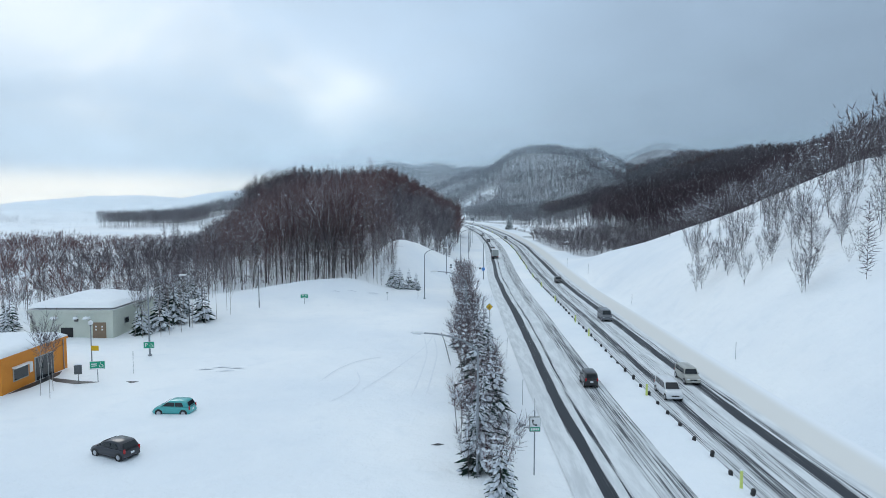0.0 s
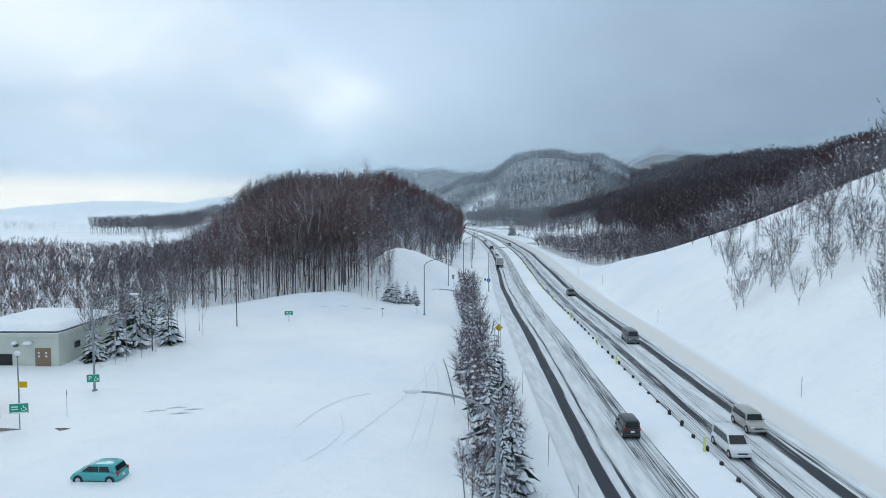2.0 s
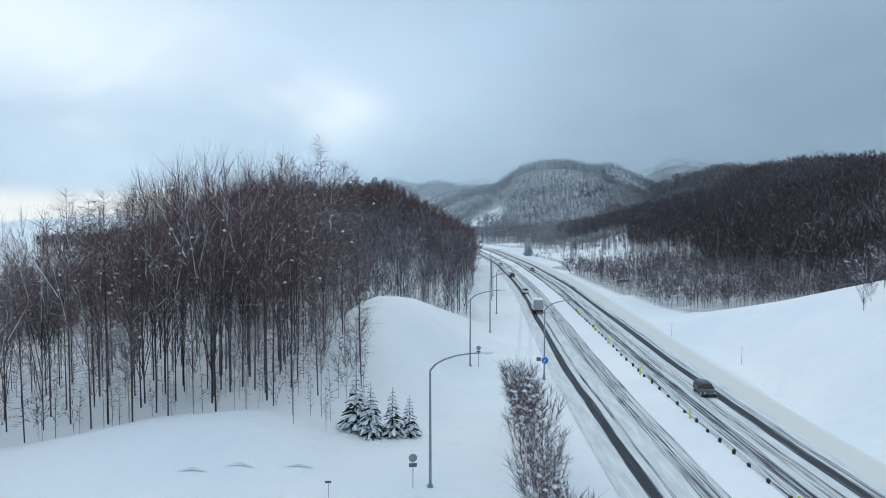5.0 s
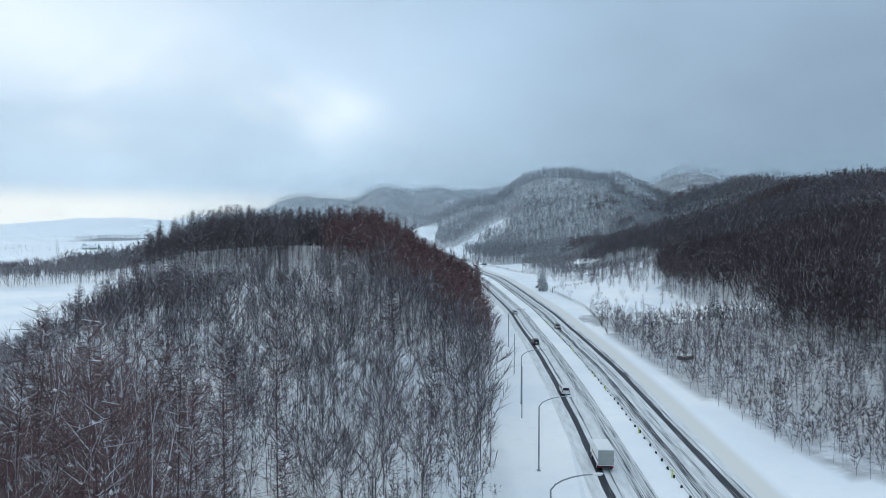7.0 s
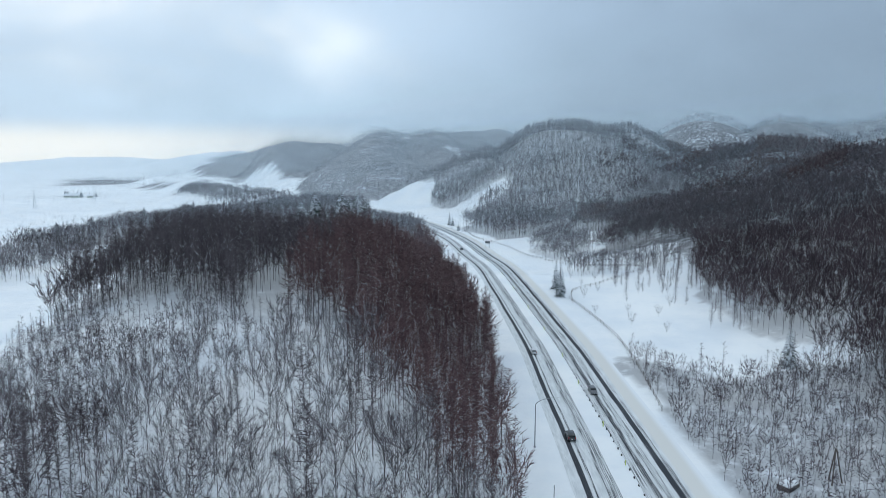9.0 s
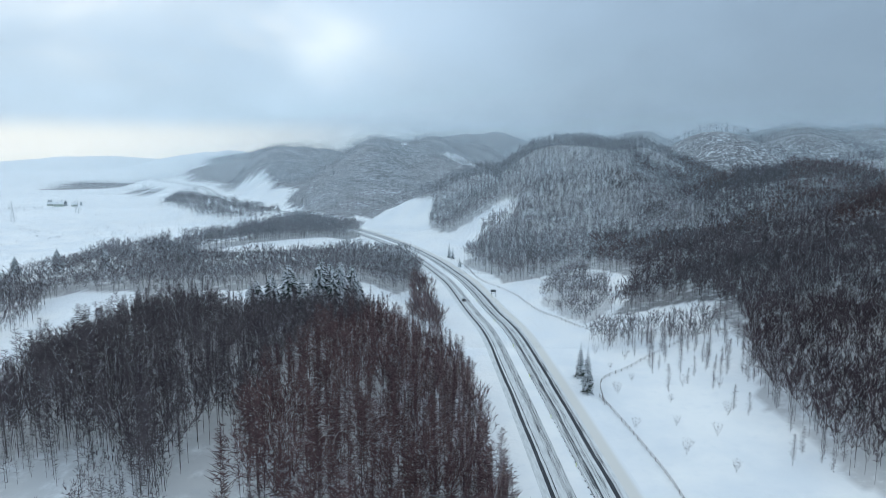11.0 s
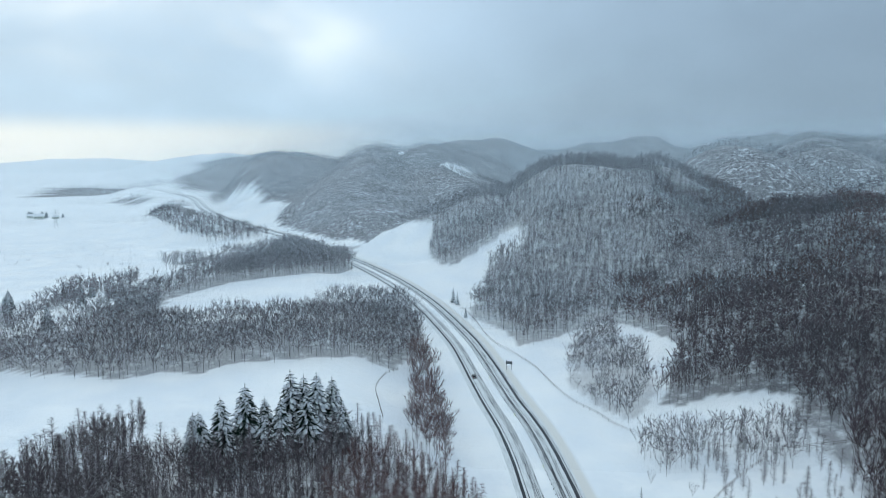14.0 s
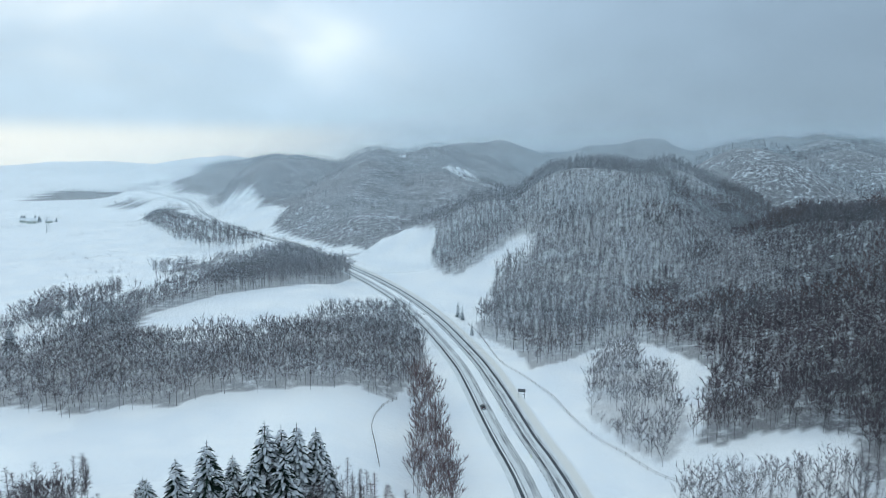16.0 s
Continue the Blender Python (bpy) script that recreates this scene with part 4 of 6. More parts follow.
STEEL_DARK = varied("weathered_pole", (0.09, 0.10, 0.11), (0.15, 0.16, 0.17), 3.0, 0.5, metal=0.5)
GREEN = varied("green_sign", (0.0, 0.30, 0.17), (0.0, 0.34, 0.20), 4.0, 0.4)
WHITE = varied("white_enamel", (0.72, 0.74, 0.75), (0.80, 0.81, 0.82), 4.0, 0.4)
YELLOW = varied("yellow_sign", (0.70, 0.42, 0.01), (0.78, 0.50, 0.02), 4.0, 0.4)
BLACK = varied("black_paint", (0.012, 0.012, 0.013), (0.025, 0.025, 0.027), 4.0, 0.5)
BLUE = varied("blue_sign", (0.01, 0.16, 0.50), (0.015, 0.20, 0.56), 4.0, 0.4)
LIME = varied("lime_reflector", (0.55, 0.64, 0.14), (0.66, 0.72, 0.24), 4.0, 0.4)
TYRE = varied("tyre_rubber", (0.02, 0.02, 0.021), (0.04, 0.04, 0.041), 6.0, 0.85)
ALLOY = varied("alloy_rim", (0.45, 0.46, 0.48), (0.55, 0.56, 0.58), 6.0, 0.35, metal=0.8)
RED_LAMP = material("red_lamp", (0.42, 0.008, 0.012), 0.2)
LAMP_GLASS = material("lamp_glass", (0.75, 0.78, 0.8), 0.12)
GLASS = material("tinted_glass", (0.012, 0.016, 0.02), 0.06)
ASPHALT = varied("wet_asphalt", (0.02, 0.022, 0.025), (0.045, 0.048, 0.052), 1.5, 0.5, relief=0.01)
PACKED = varied("packed_snow", (0.56, 0.60, 0.65), (0.68, 0.72, 0.77), 0.8, 0.7, relief=0.02)
WOOD = varied("grey_wood", (0.10, 0.085, 0.075), (0.17, 0.15, 0.135), 2.0, 0.85, relief=0.01)


def at_ground(x, y, turn=0.0, sink=0.0):
    return pose(x, y, float(land(np.array([x]), np.array([y]))[0]) - sink, 0, 0, turn)


# ---- trees that stand apart ----
def split_tree(template, names):
    """One mesh for each material of a tree template."""
    v, f, m = template
    out = []
    for k, name in enumerate(names):
        sel = f[m == k]
        if len(sel) == 0:
            continue
        use, inv = np.unique(sel.ravel(), return_inverse=True)
        out.append((name, v[use], inv.reshape(-1, 3)))
    return out


def tree_maker(name, template, mats, label, category, group):
    """Build a tree once with its parts; returns a function that sets further ones."""
    pieces = [(n, tri_mesh(n, v, f, [mat])) for (n, v, f), mat in zip(split_tree(template, ("trunk", "crown", "snow_load")), mats)]

    def put(x, y, size, turn, sink=0.15):
        e = thing(name, at_ground(x, y, turn, sink) @ Matrix.Scale(size, 4), label, category, group)
        for n, me in pieces:
            o = new(n, me)
            o.parent = e
            if n != "trunk":
                o["kind"] = "stuff"
        return e
    return put


def conifer(seed, height, width, levels, boughs, snow, full=0.85):
    rng = random.Random(seed)
    s = Soup()
    s.add(spike((0, 0, -0.3), (0, 0, height), height * 0.014, 5, 0.15), 0)
    for i in range(levels):
        q = i / (levels - 1)
        z = height * (0.06 + 0.91 * q)
        reach = width * ((1 - q) ** full * 0.96 + 0.05)
        n = max(4, round(boughs * (1 - 0.45 * q)))
        for k in range(n):
            az = 2 * math.pi * (k + rng.uniform(-0.3, 0.3) + 0.5 * (i % 2)) / n
            ln = reach * rng.uniform(0.72, 1.12)
            out, side = np.array([math.cos(az), math.sin(az), 0]), np.array([-math.sin(az), math.cos(az), 0])
            root = np.array([0, 0, z + rng.uniform(-0.12, 0.12) * height / levels])
            mid = root + out * ln * 0.55 + np.array([0, 0, ln * rng.uniform(-0.05, 0.06)])
            tip = root + out * ln + np.array([0, 0, -ln * rng.uniform(0.18, 0.36)])
            w = ln * 0.10
            s.add((np.array([root, mid - side * w, tip, mid + side * w]), np.array([[0, 1, 2], [0, 2, 3]])), 1)
            for j in range(9):
                g = 0.3 + 0.68 * j / 8
                p = mid + (tip - mid) * ((g - 0.55) / 0.45) if g > 0.55 else root + (mid - root) * (g / 0.55)
                d = out * rng.uniform(0.4, 0.9) + side * (1 if j % 2 else -1) * rng.uniform(0.6, 1.0) + np.array([0, 0, -rng.uniform(0.15, 0.5)])
                s.add(spike(p, p + d * ln * 0.33 * (1.15 - g * 0.5), 0.03 + 0.035 * ln, 1), 1)
            for j in range(3 if rng.random() < snow else 0):
                c = root + (tip - root) * rng.uniform(0.3 + 0.22 * j, 0.5 + 0.22 * j) + side * ln * rng.uniform(-0.12, 0.12)
                c[2] += ln * 0.10
                a, b = ln * rng.uniform(0.18, 0.34), ln * rng.uniform(0.10, 0.20)
                axis = (tip - mid) / np.linalg.norm(tip - mid)
                rim = [c + axis * a * math.cos(t) + side * b * math.sin(t) for t in [2 * math.pi * u / 7 for u in range(7)]]
                v = np.vstack([rim, c + np.array([0, 0, 0.07 + 0.10 * ln])])
                s.add((v, np.array([[u, (u + 1) % 7, 7] for u in range(7)])), 2)
    return s.done()


FIR = [BARK, NEEDLE, TWIG_SNOW]
put_fir = [tree_maker("fir_tree", conifer(70 + i, 6.5, 1.9, 13, 8, 0.85), FIR, "young green fir loaded with lumps of fresh snow", "fir tree", "firs in the hedge row") for i in range(3)]
put_spruce = [tree_maker("spruce_tree", conifer(80 + i, 18.2, 4.9, 25, 12, 0.75, 0.62), FIR, "tall dark green spruce dusted with snow", "spruce tree", "spruces on the ridge") for i in range(2)]
put_frosted = [tree_maker("snowy_spruce", conifer(90 + i, 12, 2.1, 18, 8, 0.8), FIR, "slender spruce with snow on every bough", "spruce tree", "single spruces on open snow") for i in range(2)]
put_hedge = [tree_maker("hedge_shrub", wood_tree(100 + i, 5.6, "broad", 440, 0.02, 0.2, 11, 0.26, 0.05, 4, 16, 0.3), RED if i == 0 else GREY, "leafless shrub with snow in its forks", "shrub", "shrubs in the hedge row") for i in range(3)]
put_bank = [tree_maker("bank_tree", wood_tree(110 + i, 8.0, "broad", 380, 0.032, 0.2, 11, 0.30, 0.04, 4, 14, 0.28), [BARK, TWIG_GREY, TWIG_SNOW], "leafless tree with snow lying on crooked limbs", "tree", "trees on the cut slope") for i in range(4)]
put_young = [tree_maker("young_larch", wood_tree(120 + i, 7.0, "larch", 220, 0.042, 0.2, spread=0.2, low=0.06, sides=4), GREY, "young bare larch with drooping snowy twigs", "larch", "young larches") for i in range(2)]
put_birch = [tree_maker("birch_tree", wood_tree(130 + i, 7.8, "broad", 230, 0.02, 0.1, 7, 0.17, 0.3, 5), PALE, "leafless birch with pale bark standing in snow", "birch", "birches") for i in range(3)]
put_larch = [tree_maker("larch_tree", TALL[i], RED, "tall bare larch with reddish twigs at the wood's edge", "larch", "larches at the wood's edge") for i in range(4)]
put_bush = [tree_maker("round_bush", wood_tree(140 + i, 4.0, "broad", 190, 0.024, 0.16, 11, 0.36, 0.02, 3, 0, 0.1), GREY, "round leafless bush on open snow", "bush", "bushes on the clearing") for i in range(2)]

rng = random.Random(5)
for x, y, h in [(3.9, 40.5, 0.72), (2.9, 45.5, 0.9), (3.5, 51, 1.0), (4.5, 55.5, 0.95), (3.4, 61, 1.1), (4.8, 66, 1.0), (4.0, 71.5, 1.12), (5.0, 77, 1.0), (3.2, 83, 1.05), (3.6, 89, 0.95),
                (3.6, 96, 0.95), (4.0, 104, 0.85), (4.2, 116.2, 0.8)]:
    put_fir[rng.randrange(3)](x - 0.6, y, h * rng.uniform(0.95, 1.05), rng.uniform(0, 360))
for i in range(58):
    y = 40 + 100 * (i + rng.random()) / 58
    put_hedge[i % 3](1.7 + 2.2 * (y - 40) / 110 + rng.uniform(-0.8, 2.2 if y < 72 else 0.9), y, rng.uniform(0.8, 1.2) * (0.85 if y < 60 else 1.12), rng.uniform(0, 360))
for x, y, h in [(-55, 446, 1.1), (-60.5, 444, 0.95), (-64, 439, 0.85), (-58, 438, 0.8), (-50, 443, 0.75), (-46, 455, 1.15), (-43, 457, 1.05), (-39.5, 456, 1.1), (-36, 459, 1.0), (-47, 448, 0.85), (-41, 450, 0.9), (-68, 446, 0.7), (-52, 452, 0.8), (-33, 455, 0.75)]:
    put_spruce[rng.randrange(2)](x, y, h, rng.uniform(0, 360))
for x, y, h in [(41.5, 430, 1.0), (43, 437, 1.1), (42.5, 445, 1.05), (82.5, 339, 1.05), (3.4, 703.9, 0.9), (5.8, 697.8, 0.75), (9.5, 664.6, 0.6), (108.5, 400, 0.9), (123.5, 450, 0.85),
                (158.5, 420, 0.9)]:
    put_frosted[rng.randrange(2)](x, y, h, rng.uniform(0, 360))
for x, y, h in [(-41.4, 91, 0.85), (-40.2, 94, 1.05), (-39.8, 98, 1.1), (-36.4, 100, 1.0), (-41, 103, 1.1), (-58, 88, 0.75), (-56.5, 84, 0.6), (-60, 92, 0.8), (-44.4, 116.2, 1.0), (-42.5, 107.5, 0.9), (-46.2, 109.2, 1.1), (-9.0, 133.4, 0.72), (-7.2, 133.9, 0.66), (-5.8, 134.3, 0.56), (-10.4, 134.6, 0.85)]:
    put_fir[rng.randrange(3)](x, y, h, rng.uniform(0, 360))
for x, y, h in [(-36.9, 62.3, 0.95), (-38.2, 63.0, 1.1), (-37.9, 64.5, 0.85), (-41.6, 89.6, 1.05), (-41.2, 92, 1.2), (-40.8, 94.5, 1.3), (-40.2, 88.6, 0.9), (-38.2, 89.6, 1.0), (-37.6, 91, 1.25), (-36.8, 93, 1.2), (-36.2, 95.6, 1.3), (-35.2, 98, 1.2), (-39, 94, 1.4), (-38, 97, 1.4), (-34.6, 101, 1.2), (-36.5, 103, 1.3), (-33.6, 104.5, 1.1), (-35, 107, 1.2), (-38.5, 106, 1.4), (-40.5, 116.2, 1.2), (-38.5, 119.7, 1.3), (-35.6, 123.2, 1.2), (-42.5, 113.5, 1.3)]:
    put_birch[rng.randrange(3)](x, y, h, rng.uniform(0, 360))
for x, y, h in EDGE_TREES:
    if rng.random() < 0.7 and y < 162:
        put_birch[rng.randrange(3)](x, y, rng.uniform(0.9, 1.3) * (0.75 + 0.4 * h), rng.uniform(0, 360))
    else:
        put_larch[rng.randrange(4)](x, y, min(h, 0.9) * rng.uniform(0.88, 1.06), rng.uniform(0, 360))
for i in range(135):
    y = rng.uniform(66, 178)
    low = 23.5 + 9 * max(0.0, (y - 120) / 60) + 4 * math.sin(y * 0.23)
    off = low + 34 * rng.random() ** 1.2
    x = 20.0 + off + 0.02 * (y - 60)
    kind = rng.random()
    if off < low + 7 and kind < 0.5:
        put_bush[rng.randrange(2)](x, y, rng.uniform(0.5, 1.0), rng.uniform(0, 360))
    elif kind < 0.82:
        put_bank[rng.randrange(4)](x, y, rng.uniform(0.6, 1.0) + 0.008 * (off - low), rng.uniform(0, 360))
    else:
        put_young[rng.randrange(2)](x, y, rng.uniform(0.6, 1.0), rng.uniform(0, 360))
for x, y, h in [(39.0, 99.0, 0.75), (41.0, 97.0, 0.75), (41.0, 87.0, 0.75), (45.0, 90.0, 0.75), (42.0, 77.0, 0.75), (47.0, 82.0, 0.75), (42.0, 111.0, 0.75)]:
    for k in range(3):
        put_bank[rng.randrange(4)](x + rng.uniform(-2, 2), y + rng.uniform(-2, 2), h * rng.uniform(0.7, 1.0), rng.uniform(0, 360))
put_young[0](43, 69, 1.15, 40)
for x, y in [(44.5, 82), (52, 88), (47, 96), (50, 104), (52.7, 111)]:
    put_young[rng.randrange(2)](x, y, rng.uniform(0.8, 1.05), rng.uniform(0, 360))
for x, y in [(50.5, 428), (54.5, 452), (58.5, 440), (64.5, 420), (68.5, 452), (72.5, 432), (60.5, 404), (68.5, 396), (56.5, 386), (76.5, 408), (82.5, 428), (62.5, 462), (78.5, 470), (88.5, 455), (53.5, 470), (68.5, 478.4), (48.5, 402), (64.5, 376)]:
    put_bush[rng.randrange(2)](x, y, rng.uniform(0.7, 1.2), rng.uniform(0, 360))
for i in range(34):
    put_young[i % 2](rng.uniform(56, 122), rng.uniform(472, 500), rng.uniform(0.9, 1.5), rng.uniform(0, 360))
for i in range(62):
    put_young[i % 2](rng.uniform(66, 106), rng.uniform(428, 482), rng.uniform(0.8, 1.6), rng.uniform(0, 360))
for i in range(14):
    put_young[i % 2](rng.uniform(76, 102), rng.uniform(372, 420), rng.uniform(0.8, 1.3), rng.uniform(0, 360))

# ---- buildings of the rest area ----
def shop():
    """The orange shop: 11 m of front along y, facing +x."""
    e = thing("roadside_shop", pose(-47.3, 67.9, 0), "orange flat-roofed shop with deep snow on its roof", "shop")
    w, d, h = 11.6, 10.8, 3.4
    part("wall", block((w, d, h), (0, 0, h / 2 - 0.1), 0.03), ORANGE, e)
    part("parapet", block((w + 0.24, d + 0.24, 0.28), (0, 0, h - 0.02), 0.03), ORANGE, e, "orange parapet band")
    part("roof_snow", heap(16, 16, w + 0.2, d + 0.2, 0.55, 4, h + 0.12), SNOW, e, "thick rounded snow load")
    x = w / 2
    win = part("window", block((0.10, 2.3, 1.25), (x + 0.02, -2.6, 1.5), 0.02), TRIM, e)
    part("pane", block((0.05, 2.1, 1.05), (x + 0.06, -2.6, 1.5)), GLASS, win)
    part("canopy", block((0.5, 2.5, 0.14), (x + 0.22, -2.6, 2.25), 0.03), WHITE, win, "white snow-capped canopy")
    door = part("entrance", block((0.10, 3.2, 2.5), (x + 0.02, 1.2, 1.2), 0.02), TRIM, e)
    for k in range(3):
        part("pane", block((0.05, 0.92, 2.3), (x + 0.06, 0.2 + 1.02 * k, 1.2)), GLASS, door)
    side = part("side_door", block((2.4, 0.10, 2.4), (x - 2.4, -d / 2 - 0.02, 1.15), 0.02), TRIM, e)
    part("pane", block((1.0, 0.05, 2.2), (x - 2.95, -d / 2 - 0.06, 1.15)), GLASS, side)
    part("pane", block((1.0, 0.05, 2.2), (x - 1.85, -d / 2 - 0.06, 1.15)), GLASS, side)
    part("notice_board", block((0.06, 0.5, 0.9), (x + 0.03, -0.95, 1.6), 0.01), WHITE, e)
    part("downpipe", rod([(x + 0.08, 4.6, 0), (x + 0.08, 4.6, h)], 0.05), STEEL, e)


def restroom():
    e = thing("restroom_building", pose(-49.5, 94.6, 0), "pale green restroom building under deep roof snow", "restroom")
    w, d, h = 11.0, 12.4, 3.6
    part("wall", block((w, d, h), (0, 0, h / 2 - 0.1), 0.03), WALL_PALE, e)
    part("eaves_band", block((w + 0.3, d + 0.3, 0.42), (0, 0, h + 0.05), 0.03), WALL_PALE, e)
    # white colour offsets the shade in the gap under the roof snow
    part("gutter", block((w + 0.4, d + 0.4, 0.07), (0, 0, h + 0.29), 0.01), WHITE, e, "white gutter edge")
    # low hipped roof under snow
    bm = bmesh.new()
    n = 18
    g = [[bm.verts.new(((i / n - 0.5) * (w + 0.2), (j / n - 0.5) * (d + 0.2), h + 0.36 + min(1.55, 0.62 + 3.4 * (min(i, n - i, j, n - j) / n) ** 1.15) * (1 if 0 < i < n and 0 < j < n else 0.25)))
          for j in range(n + 1)] for i in range(n + 1)]
    for i in range(n):
        for j in range(n):
            bm.faces.new((g[i][j], g[i + 1][j], g[i + 1][j + 1], g[i][j + 1])).smooth = True
    part("roof_snow", bm, SNOW, e, "thick rounded snow load")
    y = -d / 2
    door = part("double_door", block((1.75, 0.10, 2.3), (3.7, y - 0.02, 1.05), 0.02), BROWN, e, "brown double door")
    for k in (-1, 1):
        part("leaf", block((0.80, 0.05, 2.15), (3.7 + 0.42 * k, y - 0.07, 1.05), 0.01), BROWN, door)
        for zz in (1.25, 1.65):
            part("notice", block((0.22, 0.02, 0.2), (3.7 + 0.42 * k, y - 0.105, zz)), WHITE, door)
    # flat panel on the wall, the recess's shade given as its colour
    part("entrance", block((1.6, 0.12, 1.6), (-0.6, y - 0.01, 0.7), 0.02), DARK, e, "dark panel standing in for the shaded entrance recess")
    for x in (0.75, 2.2, -2.1):
        lamp = part("bracket", block((0.10, 0.35, 0.10), (x, y - 0.15, 2.65), 0.01), STEEL_DARK, e)
        part("snow_cap", heap(6, 6, 0.9 if x != 0.75 else 0.5, 0.6, 0.3, 8, 0), SNOW, lamp).location = (x, y - 0.32, 2.7)
    part("wall_lamp", block((0.45, 0.3, 0.3), (0.75, y - 0.16, 2.5), 0.04), STEEL_DARK, e)
    win = part("window", block((0.10, 1.3, 0.85), (w / 2 + 0.02, -2.5, 1.9), 0.02), TRIM, e)
    part("pane", block((0.05, 1.1, 0.68), (w / 2 + 0.06, -2.5, 1.9)), GLASS, win)


shop()
restroom()


# ---- lamps, signs and posts ----
def street_lamp(x, y, turn, height=10.0, mat=None, reach=3.6):
    """A tapered pole that bends over into an arm with a long lamp head. turn 0: the arm points to +x."""
    mat = mat or STEEL
    e = thing("street_lamp", at_ground(x, y, turn, 0.1), "tall grey steel street lamp with a curved arm", "street lamp", "street lamps")
    part("pole", rod([(0, 0, 0), (0, 0, height * 0.45), (0, 0, height - 1.2)], [0.11, 0.095, 0.075]), mat, e)
    arc = [(0, 0, height - 1.2)] + [(reach * u ** 1.6, 0, height - 1.2 + 1.2 * math.sin(u * math.pi / 2)) for u in (0.25, 0.45, 0.65, 0.85, 1.0)]
    part("arm", rod(arc, [0.075, 0.07, 0.065, 0.06, 0.055, 0.05]), mat, e)
    rings = []
    for u, w, t in ((0, 0.05, 0.05), (0.15, 0.13, 0.09), (0.5, 0.17, 0.11), (0.85, 0.14, 0.08), (1.0, 0.04, 0.03)):
        rings.append([(reach - 0.05 + 0.95 * u, w * math.cos(a), height + 0.03 + t * math.sin(a)) for a in [2 * math.pi * k / 8 for k in range(8)]])
    head = part("lamp_head", loft(rings), WHITE, e, "pale lamp head")
    part("diffuser", block((0.55, 0.2, 0.05), (reach + 0.45, 0, height - 0.07), 0.01), LAMP_GLASS, head)
    part("base_plate", block((0.4, 0.4, 0.2), (0, 0, 0.15), 0.03), mat, e)
    return e


for x, y, turn in [(2.1, 44.5, 172), (2.6, 83, 172), (-3.8, 124.4, 5), (0.4, 160.6, 5), (4.4, 183, 5), (9.1, 156.7, 3), (7.7, 211.9, 5), (9.2, 243, 5), (-34.8, 78.6, 5), (12.3, 296, 5)]:
    street_lamp(x, y, turn, 9.6)
for x, y, h in [(-30.8, 110.5, 7.2), (-36.8, 96, 4.5), (8.3, 234.6, 8.5), (10.4, 265.2, 8.5)]:
    e = thing("steel_pole", at_ground(x, y, 0, 0.1), "plain slender grey steel pole in snow", "pole", "plain poles")
    part("shaft", rod([(0, 0, 0), (0, 0, h)], [0.08, 0.055]), STEEL_DARK, e)
    part("cap", rod([(0, 0, h), (0, 0, h + 0.08)], [0.06, 0.03]), STEEL, e)


def bars(parent, mat, rows, y):
    """Writing that cannot be read, as plain bars."""
    for x, z, w, h in rows:
        part("text_bar", block((w, 0.012, h), (x, y, z)), mat, parent)


def panel_sign(name, x, y, turn, post_h, w, h, face, label, category, rows=(), rim=WHITE):
    e = thing(name, at_ground(x, y, turn, 0.1), label, category)
    part("post", rod([(0, 0.05, 0), (0, 0.05, post_h)], 0.04), STEEL, e)
    board = part("board", block((w, 0.04, h), (0, 0, post_h - h / 2 + 0.1), 0.01), rim, e)
    part("face", block((w - 0.08, 0.02, h - 0.08), (0, -0.025, post_h - h / 2 + 0.1)), face, board)
    return e, board, post_h - h / 2 + 0.1


def lettering(text, size, at, parent, mat):
    cu = bpy.data.curves.new("letter", "FONT")
    cu.body, cu.size, cu.extrude, cu.align_x, cu.align_y = text, size, 0.006, "CENTER", "CENTER"
    cu.materials.append(mat)
    ob = new("letter", cu)
    ob.parent = parent
    ob.matrix_basis = pose(*at, 90, 0, 0)
    return ob


def wheelchair(parent, x, z, s, mat, y=-0.045):
    """The pictogram of a wheelchair as plain strokes."""
    ring = [(x + s * 0.30 * math.cos(a), y, z - s * 0.16 + s * 0.30 * math.sin(a)) for a in [radians(150 + 240 * k / 10) for k in range(11)]]
    part("pictogram", rod(ring, s * 0.05, 5), mat, parent)
    part("pictogram", rod([(x - s * 0.05, y, z + s * 0.40), (x, y, z + s * 0.02), (x + s * 0.28, y, z), (x + s * 0.42, y, z - s * 0.36)], s * 0.06, 5), mat, parent)


e, b, z = panel_sign("green_exit_sign", -24.3, 115.2, 8, 1.7, 1.3, 0.7, GREEN, "small green sign with white marks on the snow mound", "sign")
bars(b, WHITE, [(-0.22, z + 0.09, 0.24, 0.2), (0.24, z + 0.09, 0.24, 0.2), (0, z - 0.19, 0.6, 0.07)], -0.045)
e, b, z = panel_sign("disabled_parking_sign", -34.7, 78.2, 12, 1.75, 1.2, 0.8, GREEN, "green parking sign with a wheelchair mark", "sign")
lettering("P", 0.62, (-0.28, -0.045, z), b, WHITE)
wheelchair(b, 0.26, z, 0.55, WHITE)
e, b, z = panel_sign("disabled_space_sign", -35.4, 68.0, 14, 2.15, 1.45, 0.85, GREEN, "green sign with a wheelchair mark on a white board", "sign")
wheelchair(b, 0.35, z + 0.05, 0.55, WHITE)
bars(b, WHITE, [(-0.3, z + 0.14, 0.5, 0.1), (-0.3, z - 0.06, 0.5, 0.08), (0, z - 0.36, 1.3, 0.12)], -0.045)
e = thing("notice_post", at_ground(-37.4, 68.0, 10, 0.1), "small grey notice board on a post", "notice board")
part("post", rod([(0, 0.05, 0), (0, 0.05, 1.7)], 0.04), STEEL, e)
part("board", block((0.75, 0.08, 0.95), (0, 0, 1.3), 0.02), STEEL_DARK, e)
